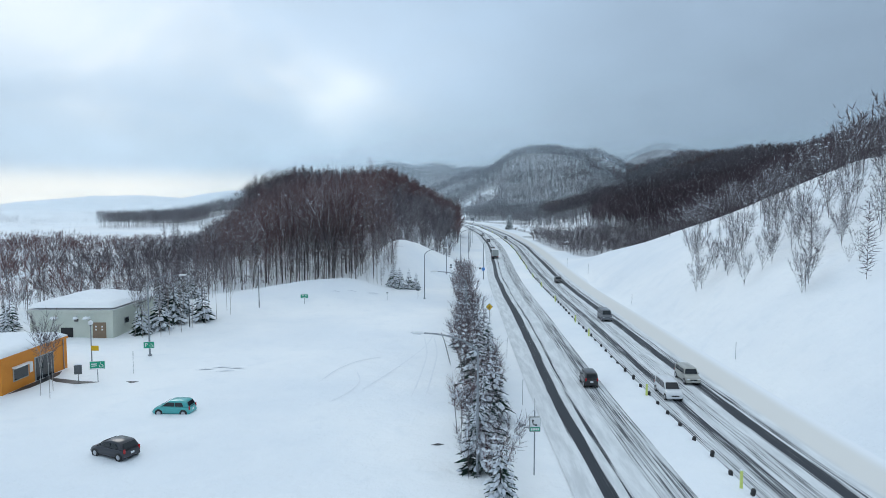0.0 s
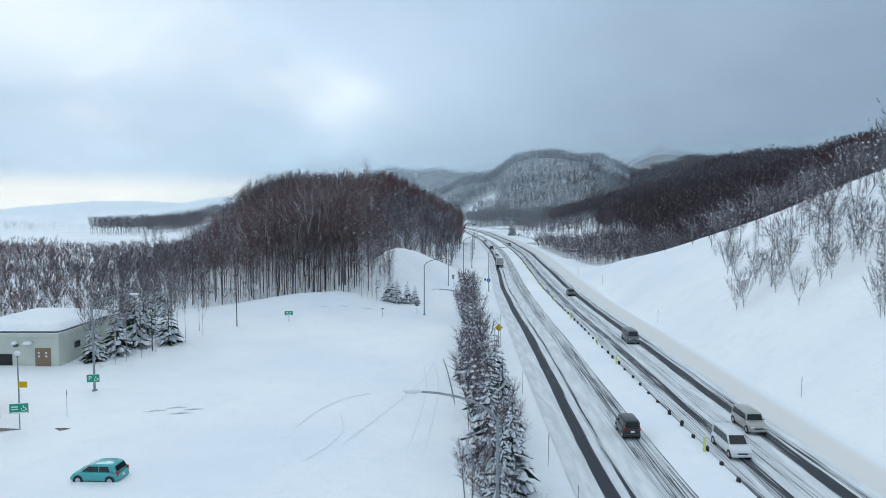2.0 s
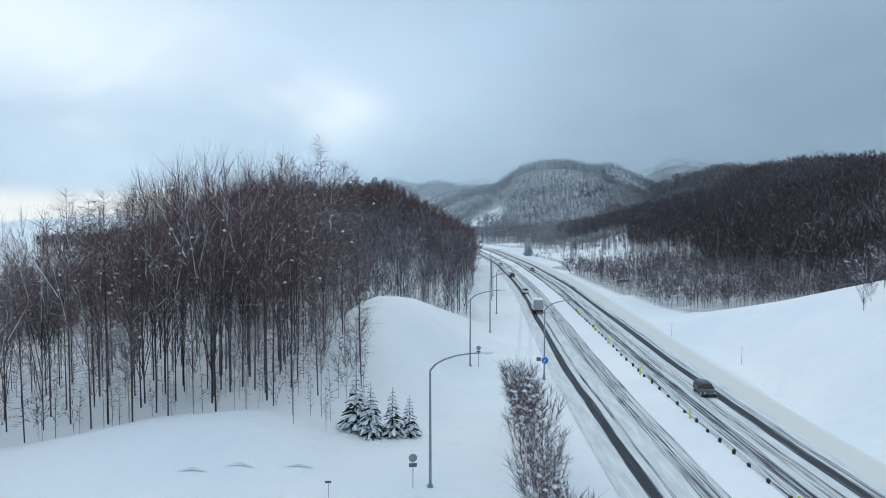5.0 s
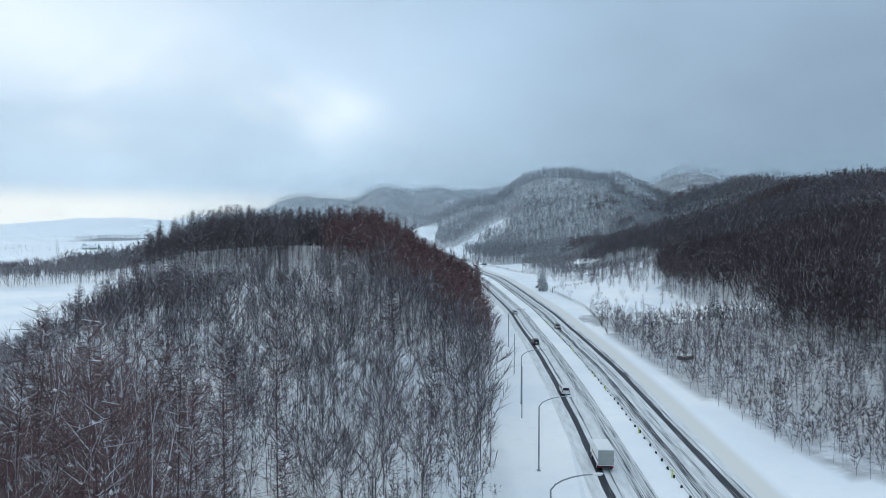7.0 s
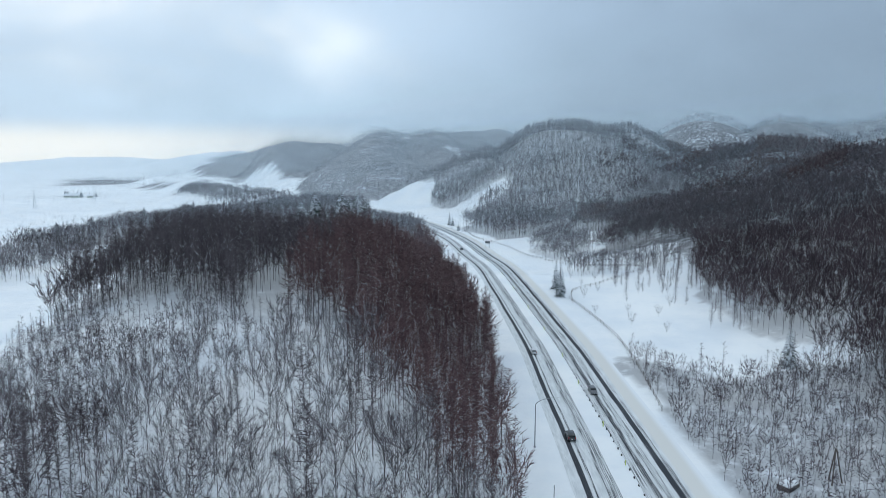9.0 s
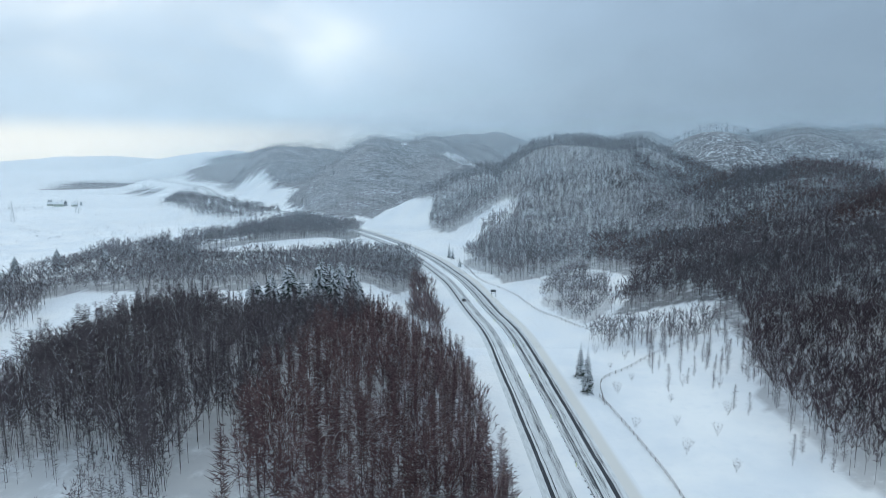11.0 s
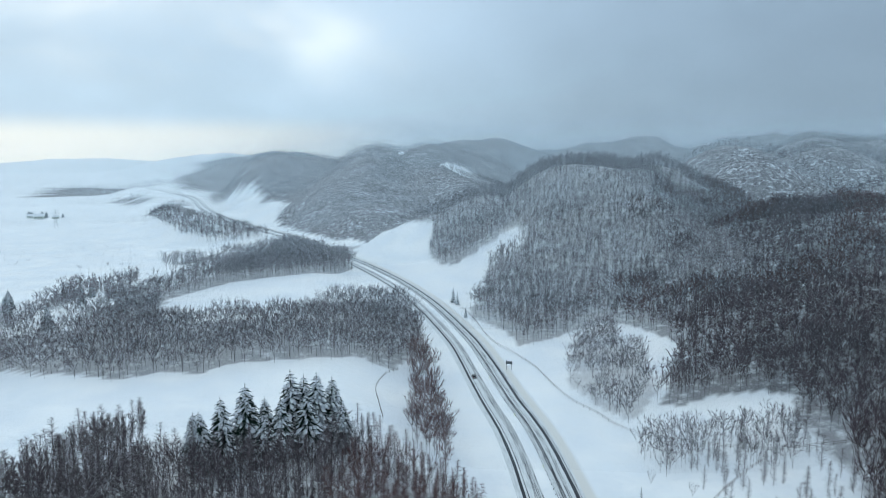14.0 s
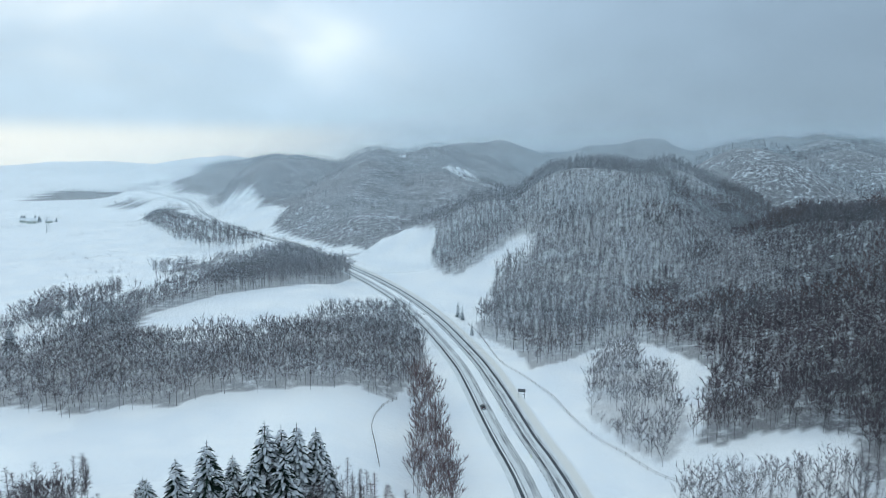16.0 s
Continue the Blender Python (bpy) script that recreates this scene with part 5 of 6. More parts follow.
part("snow_cap", heap(5, 5, 0.8, 0.2, 0.1, 3, 1.78), SNOW, e)
e = thing("globe_lamp", at_ground(-38.7, 73.1, 0, 0.1), "grey lamp post with a white globe and a yellow sign", "lamp post")
part("pole", rod([(0, 0, 0), (0, 0, 4.9)], [0.07, 0.05]), STEEL, e)
bm = bmesh.new()
bmesh.ops.create_uvsphere(bm, u_segments=12, v_segments=8, radius=0.26)
bmesh.ops.translate(bm, vec=(0, 0, 5.1), verts=bm.verts)
part("globe", bm, WHITE, e, "white globe")
part("collar", rod([(0, 0, 4.8), (0, 0, 4.92)], 0.12), STEEL_DARK, e)
part("yellow_board", block((0.8, 0.04, 0.55), (0.42, -0.06, 2.3), 0.01), YELLOW, e, "yellow board")


def phone_sign():
    e = thing("emergency_phone_sign", at_ground(5.9, 44.7, 4, 0.1), "white and green emergency phone sign with a loudspeaker", "sign")
    part("post", rod([(0, 0.06, 0), (0, 0.06, 4.5)], 0.045), STEEL, e)
    part("aerial", rod([(0, 0.06, 4.5), (0, 0.06, 5.3)], 0.015, 5), STEEL_DARK, e)
    b = part("board", block((0.72, 0.30, 0.98), (0, 0.05, 3.6), 0.02), TRIM, e)
    part("face", block((0.64, 0.02, 0.62), (0, -0.11, 3.76)), WHITE, b)
    part("green_strip", block((0.64, 0.02, 0.26), (0, -0.11, 3.3)), GREEN, b)
    arc = [(0.02 + 0.19 * math.cos(a), -0.13, 3.80 + 0.22 * math.sin(a)) for a in [radians(140 + 160 * k / 8) for k in range(9)]]
    part("handset", rod(arc, [0.065, 0.06, 0.035, 0.03, 0.03, 0.03, 0.035, 0.06, 0.065], 6), BLACK, b, "black handset mark")
    for k in range(4):
        part("text_bar", block((0.10, 0.012, 0.15), (-0.22 + 0.145 * k, -0.125, 3.3)), WHITE, b)
    horn = [[(-0.62 - 0.42 * u, 0.05 + r * math.cos(a), 3.55 + r * math.sin(a)) for a in [2 * math.pi * k / 8 for k in range(8)]] for u, r in ((0, 0.06), (0.5, 0.09), (1.0, 0.2))]
    part("loudspeaker", loft(horn), STEEL, e)
    part("bracket", block((0.5, 0.06, 0.06), (-0.5, 0.05, 3.4)), STEEL, e)


phone_sign()


def diamond_sign():
    e = thing("merge_warning_sign", at_ground(6.6, 99.3, 4, 0.1), "yellow diamond warning sign with a black merge arrow", "sign")
    part("post", rod([(0, 0.05, 0), (0, 0.05, 3.2)], 0.04), STEEL, e)
    part("snow_pole", rod([(0.25, 0.05, 0), (0.25, 0.05, 4.4)], 0.02, 5), STEEL, e)
    turn = Matrix.Rotation(math.pi / 4, 4, "Y")
    b = part("board", block((0.74, 0.03, 0.74), (0, 0, 2.7), 0.0, None, turn), BLACK, e)
    part("face", block((0.67, 0.02, 0.67), (0, -0.02, 2.7), 0.0, None, turn), YELLOW, b)
    part("arrow", rod([(0.02, -0.04, 2.45), (0.02, -0.04, 2.88)], [0.04, 0.03], 5), BLACK, b)
    part("arrow", rod([(-0.16, -0.04, 2.42), (-0.12, -0.04, 2.58), (0.0, -0.04, 2.72)], 0.04, 5), BLACK, b)


diamond_sign()
e = thing("blue_direction_sign", at_ground(9.0, 155.6, 3, 0.1), "round blue road sign on a grey post", "sign")
part("post", rod([(0, 0.05, 0), (0, 0.05, 3.0)], 0.04), STEEL, e)
b = part("disc", disc(0.45, 0.03, (0, 0, 2.6)), WHITE, e)
part("face", disc(0.40, 0.02, (0, -0.02, 2.6)), BLUE, b)
part("arrow", rod([(0.14, -0.04, 2.78), (-0.14, -0.04, 2.44)], [0.035, 0.05], 5), WHITE, b)
part("small_board", block((0.5, 0.03, 0.45), (-0.75, 0.0, 2.75), 0.01), STEEL_DARK, e)
for x, y, h in [(-5.0, 124.0, 2.3), (1.5, 161.6, 2.6)]:
    e = thing("round_sign", at_ground(x, y, 6, 0.1), "small round sign over a little plate, seen from behind", "sign", "small round signs")
    part("post", rod([(0, 0.05, 0), (0, 0.05, h)], 0.03, 6), STEEL, e)
    part("disc", disc(0.3, 0.03, (0, 0, h)), STEEL, e)
    part("plate", block((0.55, 0.03, 0.28), (0, 0, h - 0.5), 0.01), STEEL_DARK, e)
e = thing("small_plate_sign", at_ground(-10.5, 121.5, 5, 0.1), "small dark plate on a thin post", "sign")
part("post", rod([(0, 0.04, 0), (0, 0.04, 1.5)], 0.025, 6), STEEL, e)
part("plate", block((0.4, 0.03, 0.16), (0, 0, 1.5), 0.01), STEEL_DARK, e)
e = thing("road_sign_frame", at_ground(24, 572, -14, 0.1), "dark two-legged sign frame seen from behind", "sign")
for k in (-1, 1):
    part("leg", rod([(1.1 * k, 0, 0), (1.1 * k, 0, 4.4)], 0.09, 6), STEEL_DARK, e)
part("board", block((2.9, 0.10, 1.3), (0, 0, 3.4), 0.03), STEEL_DARK, e)
part("brace", block((2.2, 0.08, 0.1), (0, 0, 1.9)), STEEL_DARK, e)

# ---- along the highway ----
right_way, run_way = strip_frames()


def on_road(y, off):
    """The place at a given y of the median, off metres to its right, and the road's heading in degrees."""
    i = int(np.argmin(np.abs(LINE[:, 1] - y) + (LINE[:, 1] < -500) * 1e6))
    j = min(max(i, 1), len(LINE) - 2)
    d = LINE[j + 1] - LINE[j - 1]
    k = (y - LINE[i, 1]) / d[1]
    p = LINE[i] + d * k
    n = np.array([d[1], -d[0]]) / np.linalg.norm(d)
    return p[0] + n[0] * off, p[1] + n[1] * off, math.degrees(math.atan2(d[1], d[0])) - 90


fence = thing("median_guard_posts", pose(0, 0, 0), "row of short dark guard posts half buried in median snow", "guard posts")
bm = block((0.26, 0.28, 0.50), (0, 0, 0.22), 0.07)
bmesh.ops.rotate(bm, cent=(0, 0, 0), matrix=Matrix.Rotation(radians(8), 3, "X"), verts=bm.verts)
first = part("guard_post", bm, BLACK, fence)
rng = random.Random(11)
y = 20.0
while y < 640:
    x, yy, turn = on_road(y, 0.42 + rng.uniform(-0.08, 0.08))
    o = first if y == 20.0 else new("guard_post", first.data)
    o.parent = fence
    o.matrix_basis = pose(x, yy, 0.08 + rng.uniform(-0.16, 0.05), rng.uniform(-6, 6), rng.uniform(-6, 6), turn)
    y += 3.0 + rng.uniform(-0.3, 0.3)
lime = None
for y in [23, 42.3, 62.2, 89, 99.5, 120, 140, 158, 178, 190, 209, 226, 251, 262, 288, 305, 330, 352, 380, 410, 445, 480, 520, 560]:
    x, yy, turn = on_road(y, 0.1)
    m = pose(x, yy, 0.1, 0, 0, turn)
    if lime is None:
        lime = thing("delineator", m, "lime-yellow reflective delineator post in the median snow", "delineator", "median delineators")
        part("post", block((0.2, 0.07, 1.2), (0, 0, 0.6), 0.02), LIME, lime)
        part("snow_cap", heap(4, 4, 0.24, 0.1, 0.07, 2, 1.2), SNOW, lime)
    else:
        copy_thing(lime, m)
stake = None
for x, y in [(32.1, 74), (32.3, 115.3), (34.8, 161.6), (34.2, 185.7), (7.2, 78), (6.9, 60), (-33.2, 71)]:
    m = at_ground(x, y, 0, 0.1)
    if stake is None:
        stake = thing("snow_stake", m, "thin grey metal snow stake marking the verge", "snow stake", "snow stakes")
        part("shaft", rod([(0, 0, 0), (0.04, 0, 2.5)], 0.022, 5), STEEL, stake)
        part("band", rod([(0.03, 0, 2.0), (0.035, 0, 2.3)], 0.03, 5), STEEL_DARK, stake, "dark band")
    else:
        copy_thing(stake, m)


def post_fence(name, line, gap, label):
    e = thing(name, pose(0, 0, 0), label, "fence")
    pts = spline(line, gap)
    z = land(pts[:, 0], pts[:, 1])
    mesh = None
    for (x, y), zz in zip(pts, z):
        if mesh is None:
            mesh = part("post", block((0.12, 0.12, 1.5), (0, 0, 0.6), 0.02), WOOD, e).data
            bpy.data.objects[e.children[0].name].matrix_basis = pose(x, y, zz)
        else:
            o = new("post", mesh)
            o.parent = e
            o.matrix_basis = pose(x, y, zz)
    for h in (0.55, 1.15):
        part("rail", rod([(x, y, zz + h) for (x, y), zz in zip(pts, z)], 0.045, 4), WOOD, e)


post_fence("verge_fence", [(42, 313.4), (46, 345), (47.8, 370), (47.1, 392), (45.7, 413), (44.3, 426)], 3.0, "weathered post fence along the snowy verge")
post_fence("clearing_fence", [(44.5, 420), (48.5, 440), (60.5, 452), (74.5, 466), (90.5, 478.4)], 3.2, "low dark fence across the snowy clearing")
post_fence("field_fence", [(8.6, 686.5), (13.4, 664.6), (18.9, 624.1), (22.7, 610), (28.4, 596.7), (36.1, 573.7), (39.9, 550.7), (45.2, 531.3), (50.6, 521.2), (58, 505.3), (72.5, 495.2), (97.6, 481.8), (116.5, 475)], 3.2, "dark post and rail fence along the wood's edge")
post_fence("field_edge_fence", [(-25.6, 495.2), (-28.2, 512), (-30.9, 530.4), (-28.7, 550.7), (-24.6, 561.7)], 3.0, "dark fence at the edge of a snowy field")


# ---- vehicles ----
def vehicle(name, m, length, width, height, hood, belt, paint, label, category, rear=0.12, front=0.30, roof_snow=False):
    """A car that points along +y. hood: length of the bonnet; front and rear: how far the screens lean."""
    e = thing(name, m @ Matrix.Scale(0.88, 4), label, category, "cars")
    L, W, r = length / 2, width / 2, 0.31
    zb, zs = 0.24, belt  # sill and belt line

    def ring(y, w, top, bottom):
        return [(-w * 0.96, y, bottom), (-w, y, bottom + 0.25 * (top - bottom)), (-w, y, bottom + 0.7 * (top - bottom)), (-w * 0.93, y, top - 0.03), (-w * 0.8, y, top),
                (w * 0.8, y, top), (w * 0.93, y, top - 0.03), (w, y, bottom + 0.7 * (top - bottom)), (w, y, bottom + 0.25 * (top - bottom)), (w * 0.96, y, bottom)]
    body = part("body", loft([ring(-L, W * 0.86, zs - 0.18, zb + 0.10), ring(-L + 0.10, W * 0.95, zs - 0.04, zb), ring(-L + 0.5, W, zs, zb), ring(L - hood - 0.1, W, zs, zb),
                              ring(L - hood * 0.4, W * 0.98, zs - 0.07 - 0.05 * hood, zb), ring(L - 0.14, W * 0.92, zs - 0.18 - 0.08 * hood, zb), ring(L, W * 0.80, zs - 0.32 - 0.08 * hood, zb + 0.10)]), paint, e)
    y0, y1 = -L + 0.12, L - hood  # foot of the rear and front screens
    ry0, ry1, rw = y0 + rear * (height - zs) * 1.6, y1 - front * (height - zs) * 3.2, W * 0.82
    wb = W * 0.93
    wide = lambda z: wb + (rw - wb) * (z - zs) / (height - zs)
    lean_f = lambda z: y1 + (ry1 - y1) * (z - zs) / (height - zs)
    lean_r = lambda z: y0 + (ry0 - y0) * (z - zs) / (height - zs)

    def hoop(y, h):
        a, k = wide(h), (h - zs) / (height - zs)
        return [(-wb, y, zs - 0.05), (-a, y, h - 0.06 * k), (-a * 0.90, y, h - 0.015 * k), (0, y, h + 0.02 * k), (a * 0.90, y, h - 0.015 * k), (a, y, h - 0.06 * k), (wb, y, zs - 0.05)]
    part("cabin", loft([hoop(y0, zs), hoop(ry0, height - 0.10), hoop(ry0 + 0.22, height - 0.03), hoop((ry0 + ry1) / 2, height), hoop(ry1 - 0.25, height - 0.02), hoop(ry1, height - 0.07), hoop(y1, zs - 0.03)]), paint, e)
    zl, zh = zs + 0.05, height - 0.17
    side_x = lambda z: wide(z) + 0.02

    def pane(name, pts, push):
        out = [tuple(p + q for p, q in zip(v, push)) for v in pts]
        part(name, loft([[tuple(p - q for p, q in zip(v, push)) for v in pts], out], smooth=False), GLASS, e, "dark tinted glass")
    span_r, span_f = rear * 0.5 + 0.34, 0.14
    mid_y = (lean_r(zl) + lean_f(zl)) / 2 - 0.05
    for sx in (-1, 1):
        pane("side_window", [(sx * side_x(zl), lean_r(zl) + span_r, zl), (sx * side_x(zl), mid_y - 0.04, zl), (sx * side_x(zh), mid_y - 0.04, zh), (sx * side_x(zh), lean_r(zh) + span_r, zh)], (sx * 0.006, 0, 0))
        pane("side_window", [(sx * side_x(zl), mid_y + 0.04, zl), (sx * side_x(zl), lean_f(zl) - span_f, zl), (sx * side_x(zh), lean_f(zh) - span_f, zh), (sx * side_x(zh), mid_y + 0.04, zh)], (sx * 0.006, 0, 0))
    pane("windscreen", [(-wide(zl) + 0.10, lean_f(zl) + 0.02, zl), (wide(zl) - 0.10, lean_f(zl) + 0.02, zl), (wide(zh) - 0.12, lean_f(zh) + 0.03, zh + 0.03), (-wide(zh) + 0.12, lean_f(zh) + 0.03, zh + 0.03)], (0, 0.008, 0.004))
    pane("rear_window", [(-wide(zl) + 0.14, lean_r(zl) - 0.02, zl + 0.03), (wide(zl) - 0.14, lean_r(zl) - 0.02, zl + 0.03), (wide(zh) - 0.14, lean_r(zh) - 0.03, zh + 0.02), (-wide(zh) + 0.14, lean_r(zh) - 0.03, zh + 0.02)], (0, -0.008, 0.004))
    for sx in (-1, 1):
        part("mirror", block((0.16, 0.10, 0.13), (sx * (W + 0.06), y1 - 0.25, zs + 0.07), 0.03), paint, e)
        part("headlight", block((0.34, 0.16, 0.15), (sx * W * 0.64, L - 0.10, zs - 0.34 - 0.06 * hood), 0.04), LAMP_GLASS, e)
        part("tail_light", block((0.16, 0.12, 0.34), (sx * W * 0.83, -L + 0.06, zs - 0.10), 0.03), RED_LAMP, e)
        for wy in (-L + 0.62, L - 0.68):
            wheel = part("wheel", disc(r, 0.2, (sx * (W - 0.09), wy, r), "X", 18), TYRE, e)
            part("rim", disc(r * 0.66, 0.02, (sx * (W + 0.015), wy, r), "X", 10), ALLOY, wheel)
            part("wheel_arch", disc(r + 0.07, 0.03, (sx * (W - 0.005), wy, r + 0.02), "X", 18), BLACK, body)
    part("rear_window_trim", block((W * 1.3, 0.03, 0.05), (0, -L + 0.06, zs - 0.02), 0.01), BLACK, e)
    part("number_plate", block((0.34, 0.03, 0.17), (0, -L - 0.005, zs - 0.32)), WHITE, e)
    part("front_plate", block((0.34, 0.03, 0.17), (0, L + 0.005, zb + 0.2)), WHITE, e)
    part("bumper", block((W * 1.75, 0.16, 0.22), (0, -L + 0.03, zb + 0.18), 0.05), paint, e)
    part("front_bumper", block((W * 1.7, 0.16, 0.24), (0, L - 0.04, zb + 0.16), 0.05), paint, e)
    part("grille", block((W * 0.9, 0.05, 0.12), (0, L + 0.0, zs - 0.42 - 0.06 * hood), 0.02), BLACK, e)
    part("sill", block((W * 1.94, length * 0.5, 0.12), (0, 0, zb + 0.02), 0.02), BLACK, e)
    if roof_snow:
        s = part("roof_snow", heap(6, 8, rw * 1.7, (ry1 - ry0) * 0.95, 0.07, 6), SNOW, e)
        s.location = (0, (ry0 + ry1) / 2, height)
    return e


def car_paint(name, c, rough=0.28):
    m = varied(name, c, tuple(min(1, v * 1.12 + 0.004) for v in c), 1.2, rough)
    b = m.node_tree.nodes["Principled BSDF"]
    b.inputs["Coat Weight"].default_value = 0.4
    return m


TEAL, CHARCOAL = car_paint("teal_paint", (0.05, 0.36, 0.36)), car_paint("charcoal_paint", (0.012, 0.013, 0.021))
PEARL, SILVER, INK = car_paint("pearl_paint", (0.62, 0.64, 0.66)), car_paint("silver_paint", (0.34, 0.34, 0.31)), car_paint("black_car_paint", (0.016, 0.017, 0.02))
GUN = car_paint("gunmetal_paint", (0.10, 0.11, 0.125))
vehicle("hatchback_car", pose(-23.3, 57.5, -0.06, 0, 0, 86), 3.75, 1.66, 1.53, 0.75, 0.93, TEAL, "teal hatchback parked on the snowy car park", "car", 0.28, 0.46)
vehicle("hatchback_car", pose(-23.8, 48.2, -0.06, 0, 0, 66), 3.95, 1.70, 1.52, 0.85, 0.93, CHARCOAL, "dark grey hatchback parked on the snowy car park", "car", 0.45, 0.50)


def drive(y, off, oncoming, name, *rest, **kw):
    x, yy, turn = on_road(y, off)
    vehicle(name, pose(x, yy, 0.03, 0, 0, turn + (180 if oncoming else 0)), *rest, **kw)


drive(66.5, -4.4, False, "compact_off_roader", 3.5, 1.52, 1.72, 0.85, 1.05, INK, "black boxy off-roader with snow on its tail, on the road", "car", 0.02, 0.10)
drive(68, 5.9, True, "boxy_suv", 4.2, 1.72, 1.74, 0.9, 1.05, SILVER, "silver-beige boxy SUV on the snowy road", "car", 0.03, 0.14)
drive(62.8, 2.3, True, "minivan", 4.6, 1.74, 1.80, 0.85, 1.05, PEARL, "white minivan on the snowy road", "car", 0.06, 0.30)
drive(103, 5.2, True, "van", 4.5, 1.74, 1.92, 0.55, 1.10, GUN, "dark grey van on the snowy road", "car", 0.04, 0.14)
drive(150, 5.0, True, "small_car", 3.9, 1.68, 1.50, 0.9, 0.93, INK, "black small car on the snowy road", "car", 0.14, 0.34)
drive(250, -7.6, False, "white_suv", 4.5, 1.80, 1.66, 1.0, 1.0, PEARL, "white SUV on the snowy road", "car", 0.16, 0.30)
drive(300, -7.4, False, "black_wagon", 4.5, 1.75, 1.50, 1.1, 0.93, INK, "black wagon in the wet wheel track", "car", 0.14, 0.32)
drive(325, 2.4, True, "dark_sedan", 4.4, 1.72, 1.46, 1.1, 0.90, GUN, "dark saloon on the snowy road", "car", 0.30, 0.34)
drive(356, -7.2, False, "white_hatchback", 3.9, 1.68, 1.52, 0.8, 0.93, PEARL, "white hatchback on the snowy road", "car", 0.12, 0.34)
drive(563, -6.2, False, "black_car", 4.2, 1.72, 1.50, 1.0, 0.93, INK, "black car on the snowy road", "car", 0.12, 0.34)


def lorry(y, off):
    x, yy, turn = on_road(y, off)
    e = thing("box_lorry", pose(x, yy, 0.03, 0, 0, turn), "pale box lorry with a dark stripe, on the road", "lorry", "cars")
    part("cargo_box", block((2.1, 4.2, 2.1), (0, -1.0, 1.85), 0.05), WHITE, e)
    part("stripe", block((2.12, 4.22, 0.25), (0, -1.0, 1.5), 0.02), BROWN, e, "brown stripe")
    part("cab", block((1.95, 1.6, 1.75), (0, 2.05, 1.4), 0.12), WHITE, e)
    part("windscreen", block((1.75, 0.05, 0.75), (0, 2.87, 1.8), 0.02), GLASS, e)
    part("chassis", block((1.6, 5.4, 0.25), (0, -0.1, 0.6), 0.03), BLACK, e)
    part("rear_door", block((1.95, 0.04, 1.9), (0, -3.12, 1.85), 0.02), TRIM, e)
    for sx in (-1, 1):
        part("tail_light", block((0.3, 0.06, 0.14), (sx * 0.8, -3.13, 0.7), 0.02), RED_LAMP, e)
        for wy in (-2.0, 1.9):
            wheel = part("wheel", disc(0.4, 0.26, (sx * 0.85, wy, 0.4), "X", 16), TYRE, e)
            part("rim", disc(0.22, 0.02, (sx * 0.99, wy, 0.4), "X", 10), ALLOY, wheel)


lorry(214, -7.6)

# ---- marks in the snow ----
PRESSED = varied("pressed_snow", (0.72, 0.765, 0.81), (0.79, 0.825, 0.86), 0.8, 0.75, relief=0.02)

def ground_strip(name, line, width, mat, label, category, lift=0.02, step=1.2):
    pts = spline(line, step)
    d = np.gradient(pts, axis=0)
    d /= np.linalg.norm(d, axis=1)[:, None]
    n = np.stack([d[:, 1], -d[:, 0]], 1)
    t = np.linspace(0, 1, len(pts))
    w = width * 0.5 * np.clip(np.minimum(t, 1 - t) * 12, 0.1, 1)[:, None]
    P = np.stack([pts - n * w, pts, pts + n * w], 1)
    z = land(P[:, :, 0], P[:, :, 1]) + lift + np.array([0.0, 0.015, 0.0])
    v = np.concatenate([P, z[:, :, None]], 2).reshape(-1, 3)
    return tagged(new(name, tri_mesh(name, v, grid_tris(len(pts), 3)[:, ::-1], [mat], smooth=True)), label, category, kind="structure")


for line in [[(-12.5, 67), (-11.5, 72), (-9.5, 76), (-7.5, 77.5)], [(-10.5, 60), (-9.2, 63), (-8.6, 67), (-9.4, 71)], [(-8, 64), (-5, 74), (-2.5, 84), (-1.5, 92)],
             [(-3.2, 62), (-2.6, 70), (-2.2, 80), (-2.8, 90)], [(-1.9, 62), (-1.4, 70), (-1.0, 80), (-1.5, 90)]]:
    ground_strip("tyre_track", line, 0.17, PRESSED, "faint tyre track pressed into fresh snow", "tyre track")
ground_strip("bare_asphalt", [(-41.2, 69.0), (-39.2, 68.0), (-37.2, 67.5), (-35.2, 67.9)], 1.1, ASPHALT, "dark wet asphalt where snow has melted", "asphalt")
ground_strip("bare_asphalt", [(-41.3, 63.0), (-41.0, 65.3), (-40.9, 68.6), (-41.2, 71.6)], 0.9, ASPHALT, "dark wet asphalt along the shop front", "asphalt")
ground_strip("bare_asphalt", [(-32.6, 68.2), (-31.8, 67.9), (-31.2, 68.0)], 0.7, ASPHALT, "dark wet asphalt where snow has melted", "asphalt")
ground_strip("drain_cover", [(-1.1, 50.1), (-0.6, 50.2), (-0.1, 50.2)], 0.45, ASPHALT, "dark drain cover free of snow", "drain")
ground_strip("kerb_edge", [(0.6, 74), (0.3, 80), (-0.1, 87), (-0.6, 93)], 0.09, ASPHALT, "dark bare edge of a kerb in the snow", "kerb", 0.06)
ground_strip("kerb_edge", [(0.9, 52), (0.85, 58), (0.7, 66)], 0.06, ASPHALT, "dark bare edge of a kerb in the snow", "kerb", 0.06)
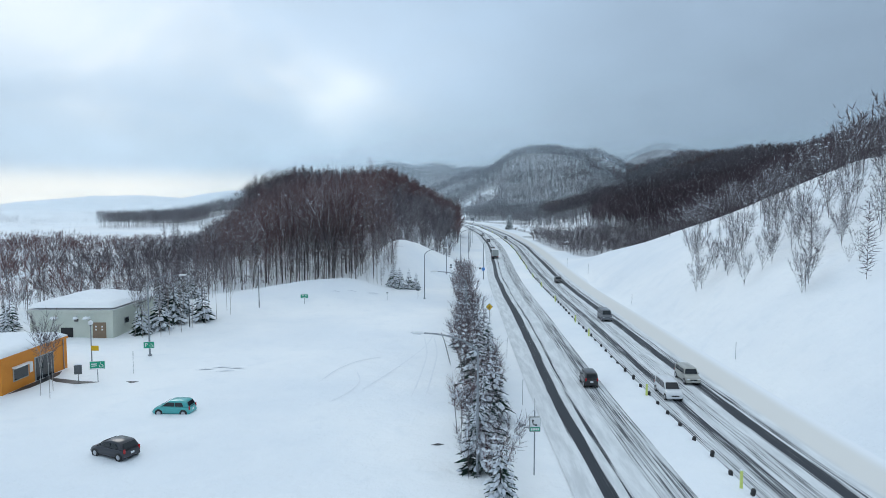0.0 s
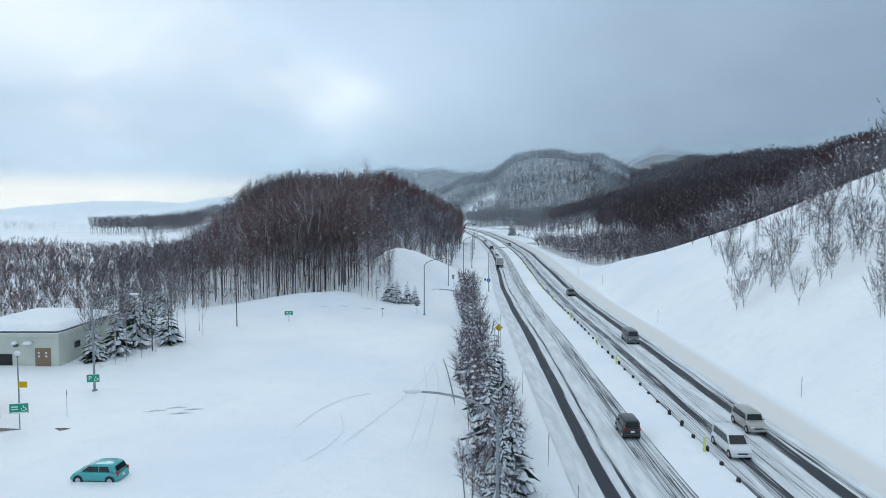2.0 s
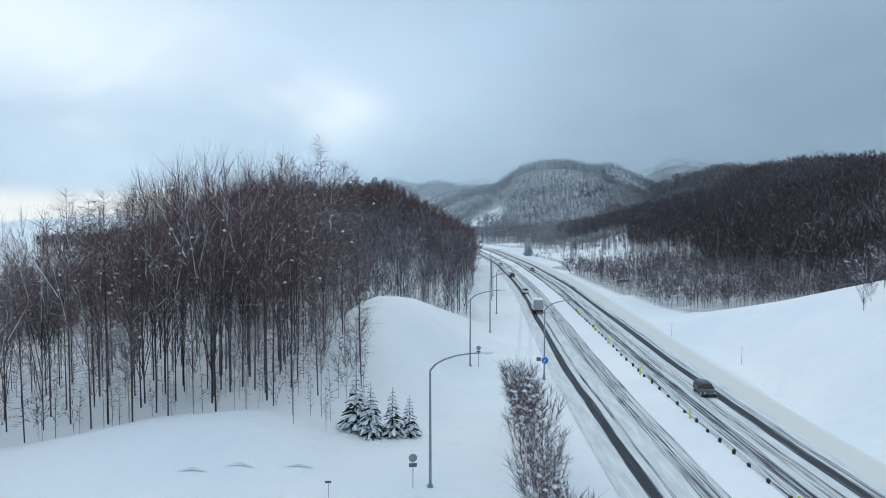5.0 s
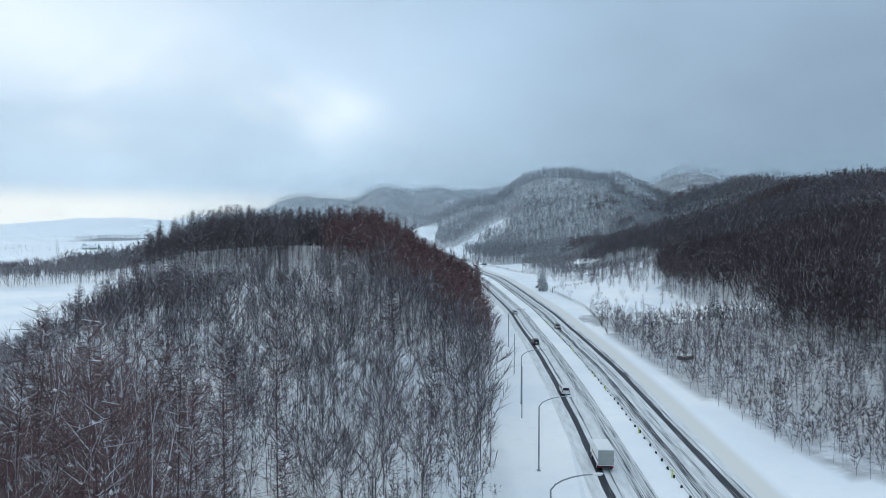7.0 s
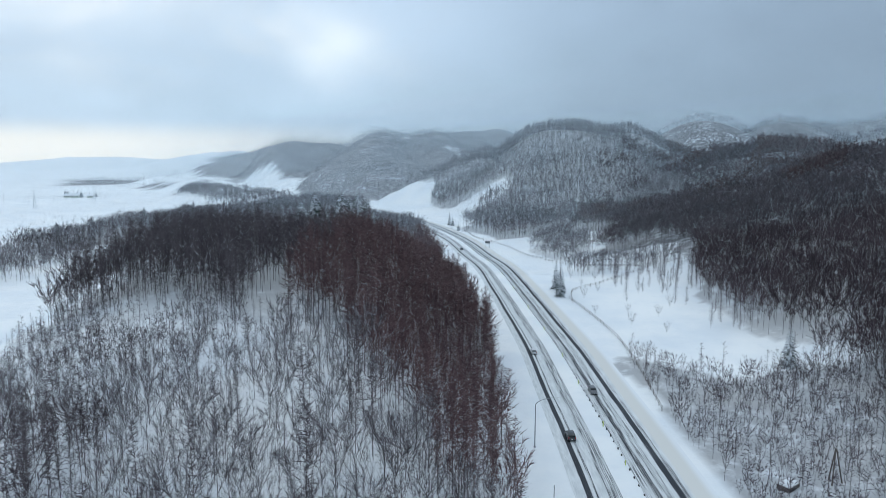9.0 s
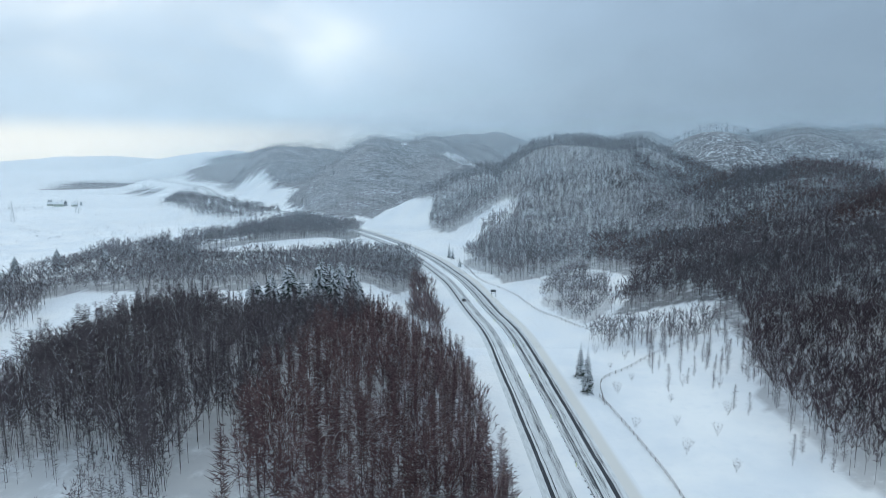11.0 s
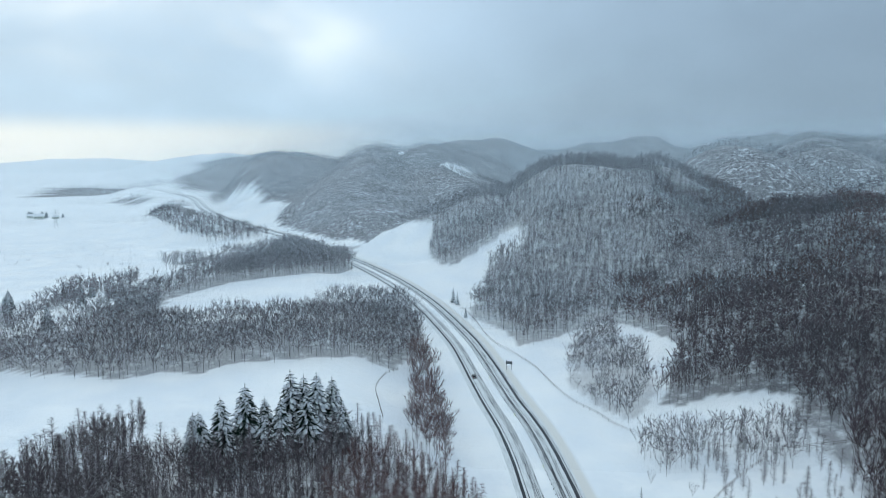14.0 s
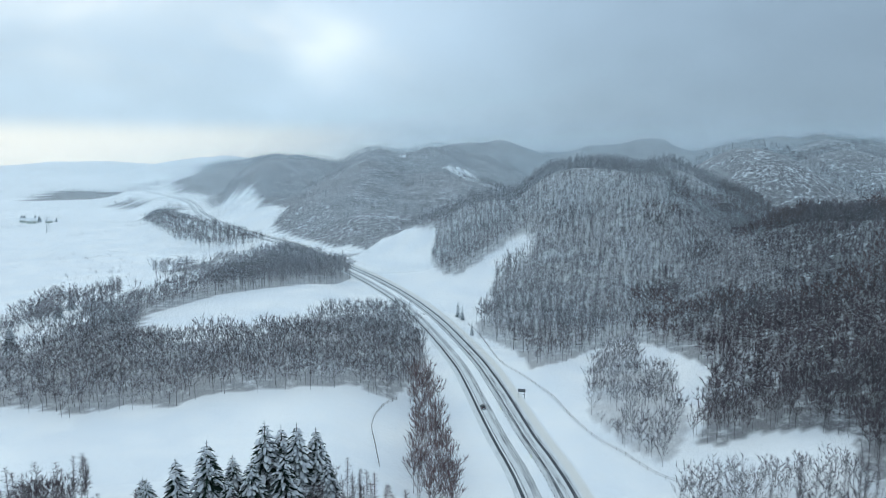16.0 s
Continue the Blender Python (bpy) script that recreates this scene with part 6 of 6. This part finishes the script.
for u in (-0.9, 0.8):
    ground_strip("slip_road_track", [(3.0 + u, 136), (5.8 + u, 154), (8.6 + u, 172), (11 + u, 191), (13.4 + u * 0.8, 212), (16 + u * 0.6, 236), (18.2 + u * 0.4, 260)], 0.55, PRESSED, "grey packed wheel track of the slip road", "wheel track", 0.03, 4.0)
for x, y in [(-27, 72), (-25.5, 73), (-23.8, 72.5), (-21.2, 123.2), (-18.3, 124.5), (-14.4, 125.9), (-24.5, 71.2)]:
    ground_strip("snow_clods", [(x, y), (x + 0.9, y + 0.5), (x + 1.9, y + 0.4)], 0.35, PACKED, "broken crust and clods on fresh snow", "snow clods", 0.05)


# ---- further off ----
def tripod(x, y):
    e = thing("pole_tripod", at_ground(x, y, 20, 0.2), "three dark wooden poles leaned together", "tripod")
    for dx, dy in ((-1.0, -0.6), (1.2, -0.7), (0.1, 1.0)):
        part("leg", rod([(dx, dy, 0), (0.05 * dx, 0.05 * dy, 6.2)], [0.13, 0.10], 6), WOOD, e)


tripod(59.5, 281.1)
e = thing("culvert_box", at_ground(51.5, 280, 35, 0.4), "dark weathered culvert box under snow", "culvert")
part("wall", block((3.4, 2.0, 1.3), (0, 0, 0.6), 0.06), WOOD, e)
# dark slab on the solid wall paints the shade of a hollow
part("opening", block((1.6, 0.1, 0.8), (-0.5, -1.0, 0.6), 0.02), DARK, e)
part("snow_cap", heap(8, 6, 3.4, 2.0, 0.35, 12, 1.2), SNOW, e)


def farmhouse(x, y, turn, s):
    e = thing("farmhouse", at_ground(x, y, turn) @ Matrix.Scale(s, 4), "snow-roofed farmhouse out on the plain", "house", "farm buildings")
    part("wall", block((12, 8, 4.2), (0, 0, 2.0)), WALL_PALE, e)
    roof = [[(-6.6, -4.6, 4.0), (-6.6, 0, 7.6), (-6.6, 4.6, 4.0)], [(6.6, -4.6, 4.0), (6.6, 0, 7.6), (6.6, 4.6, 4.0)]]
    part("roof", loft(roof, smooth=False), SNOW, e)
    for k in (-3.5, 0, 3.5):
        part("window", block((1.6, 0.1, 1.3), (k, -4.02, 2.2)), GLASS, e)


for x, y, turn, s in [(-735, 1516, 20, 1.3), (-758, 1532, -10, 1.1), (-708, 1522, 35, 0.9)]:
    farmhouse(x, y, turn, s)
rng = random.Random(21)
for k in range(9):
    put_spruce[k % 2](-785 + 90 * rng.random(), 1534 + 14 * rng.random(), rng.uniform(0.5, 0.8), rng.uniform(0, 360))
for x, y in [(-293, 728), (-288, 716), (-238, 716), (-253, 758), (-193, 601), (-301, 690), (-276, 700)]:
    put_spruce[rng.randrange(2)](x, y, rng.uniform(0.6, 0.85), rng.uniform(0, 360))


def pylon(x, y, turn):
    e = thing("transmission_tower", at_ground(x, y, turn, 0.2), "grey lattice transmission tower out on the plain", "tower", "transmission towers")
    h, w = 32.0, 2.6
    for sx in (-1, 1):
        for sy in (-1, 1):
            part("leg", rod([(sx * w, sy * w, 0), (sx * w * 0.32, sy * w * 0.32, h * 0.62), (0, 0, h)], [0.14, 0.11, 0.07], 4), STEEL, e)
    for k in range(6):
        z0, z1 = h * 0.1 * k, h * 0.1 * (k + 1)
        a, b = w * (1 - 0.68 * z0 / (h * 0.62)), w * (1 - 0.68 * z1 / (h * 0.62))
        part("brace", rod([(-a, -a, z0), (b, -b, z1)], 0.07, 4), STEEL, e)
        part("brace", rod([(a, -a, z0), (-b, -b, z1)], 0.07, 4), STEEL, e)
    for z, r in ((h * 0.66, 5.0), (h * 0.77, 4.4), (h * 0.88, 3.6)):
        part("crossarm", rod([(-r, 0, z), (0, 0, z + 0.5), (r, 0, z)], [0.08, 0.14, 0.08], 4), STEEL, e)


pylon(-645, 1232, 25)
pylon(-619, 1365, 25)
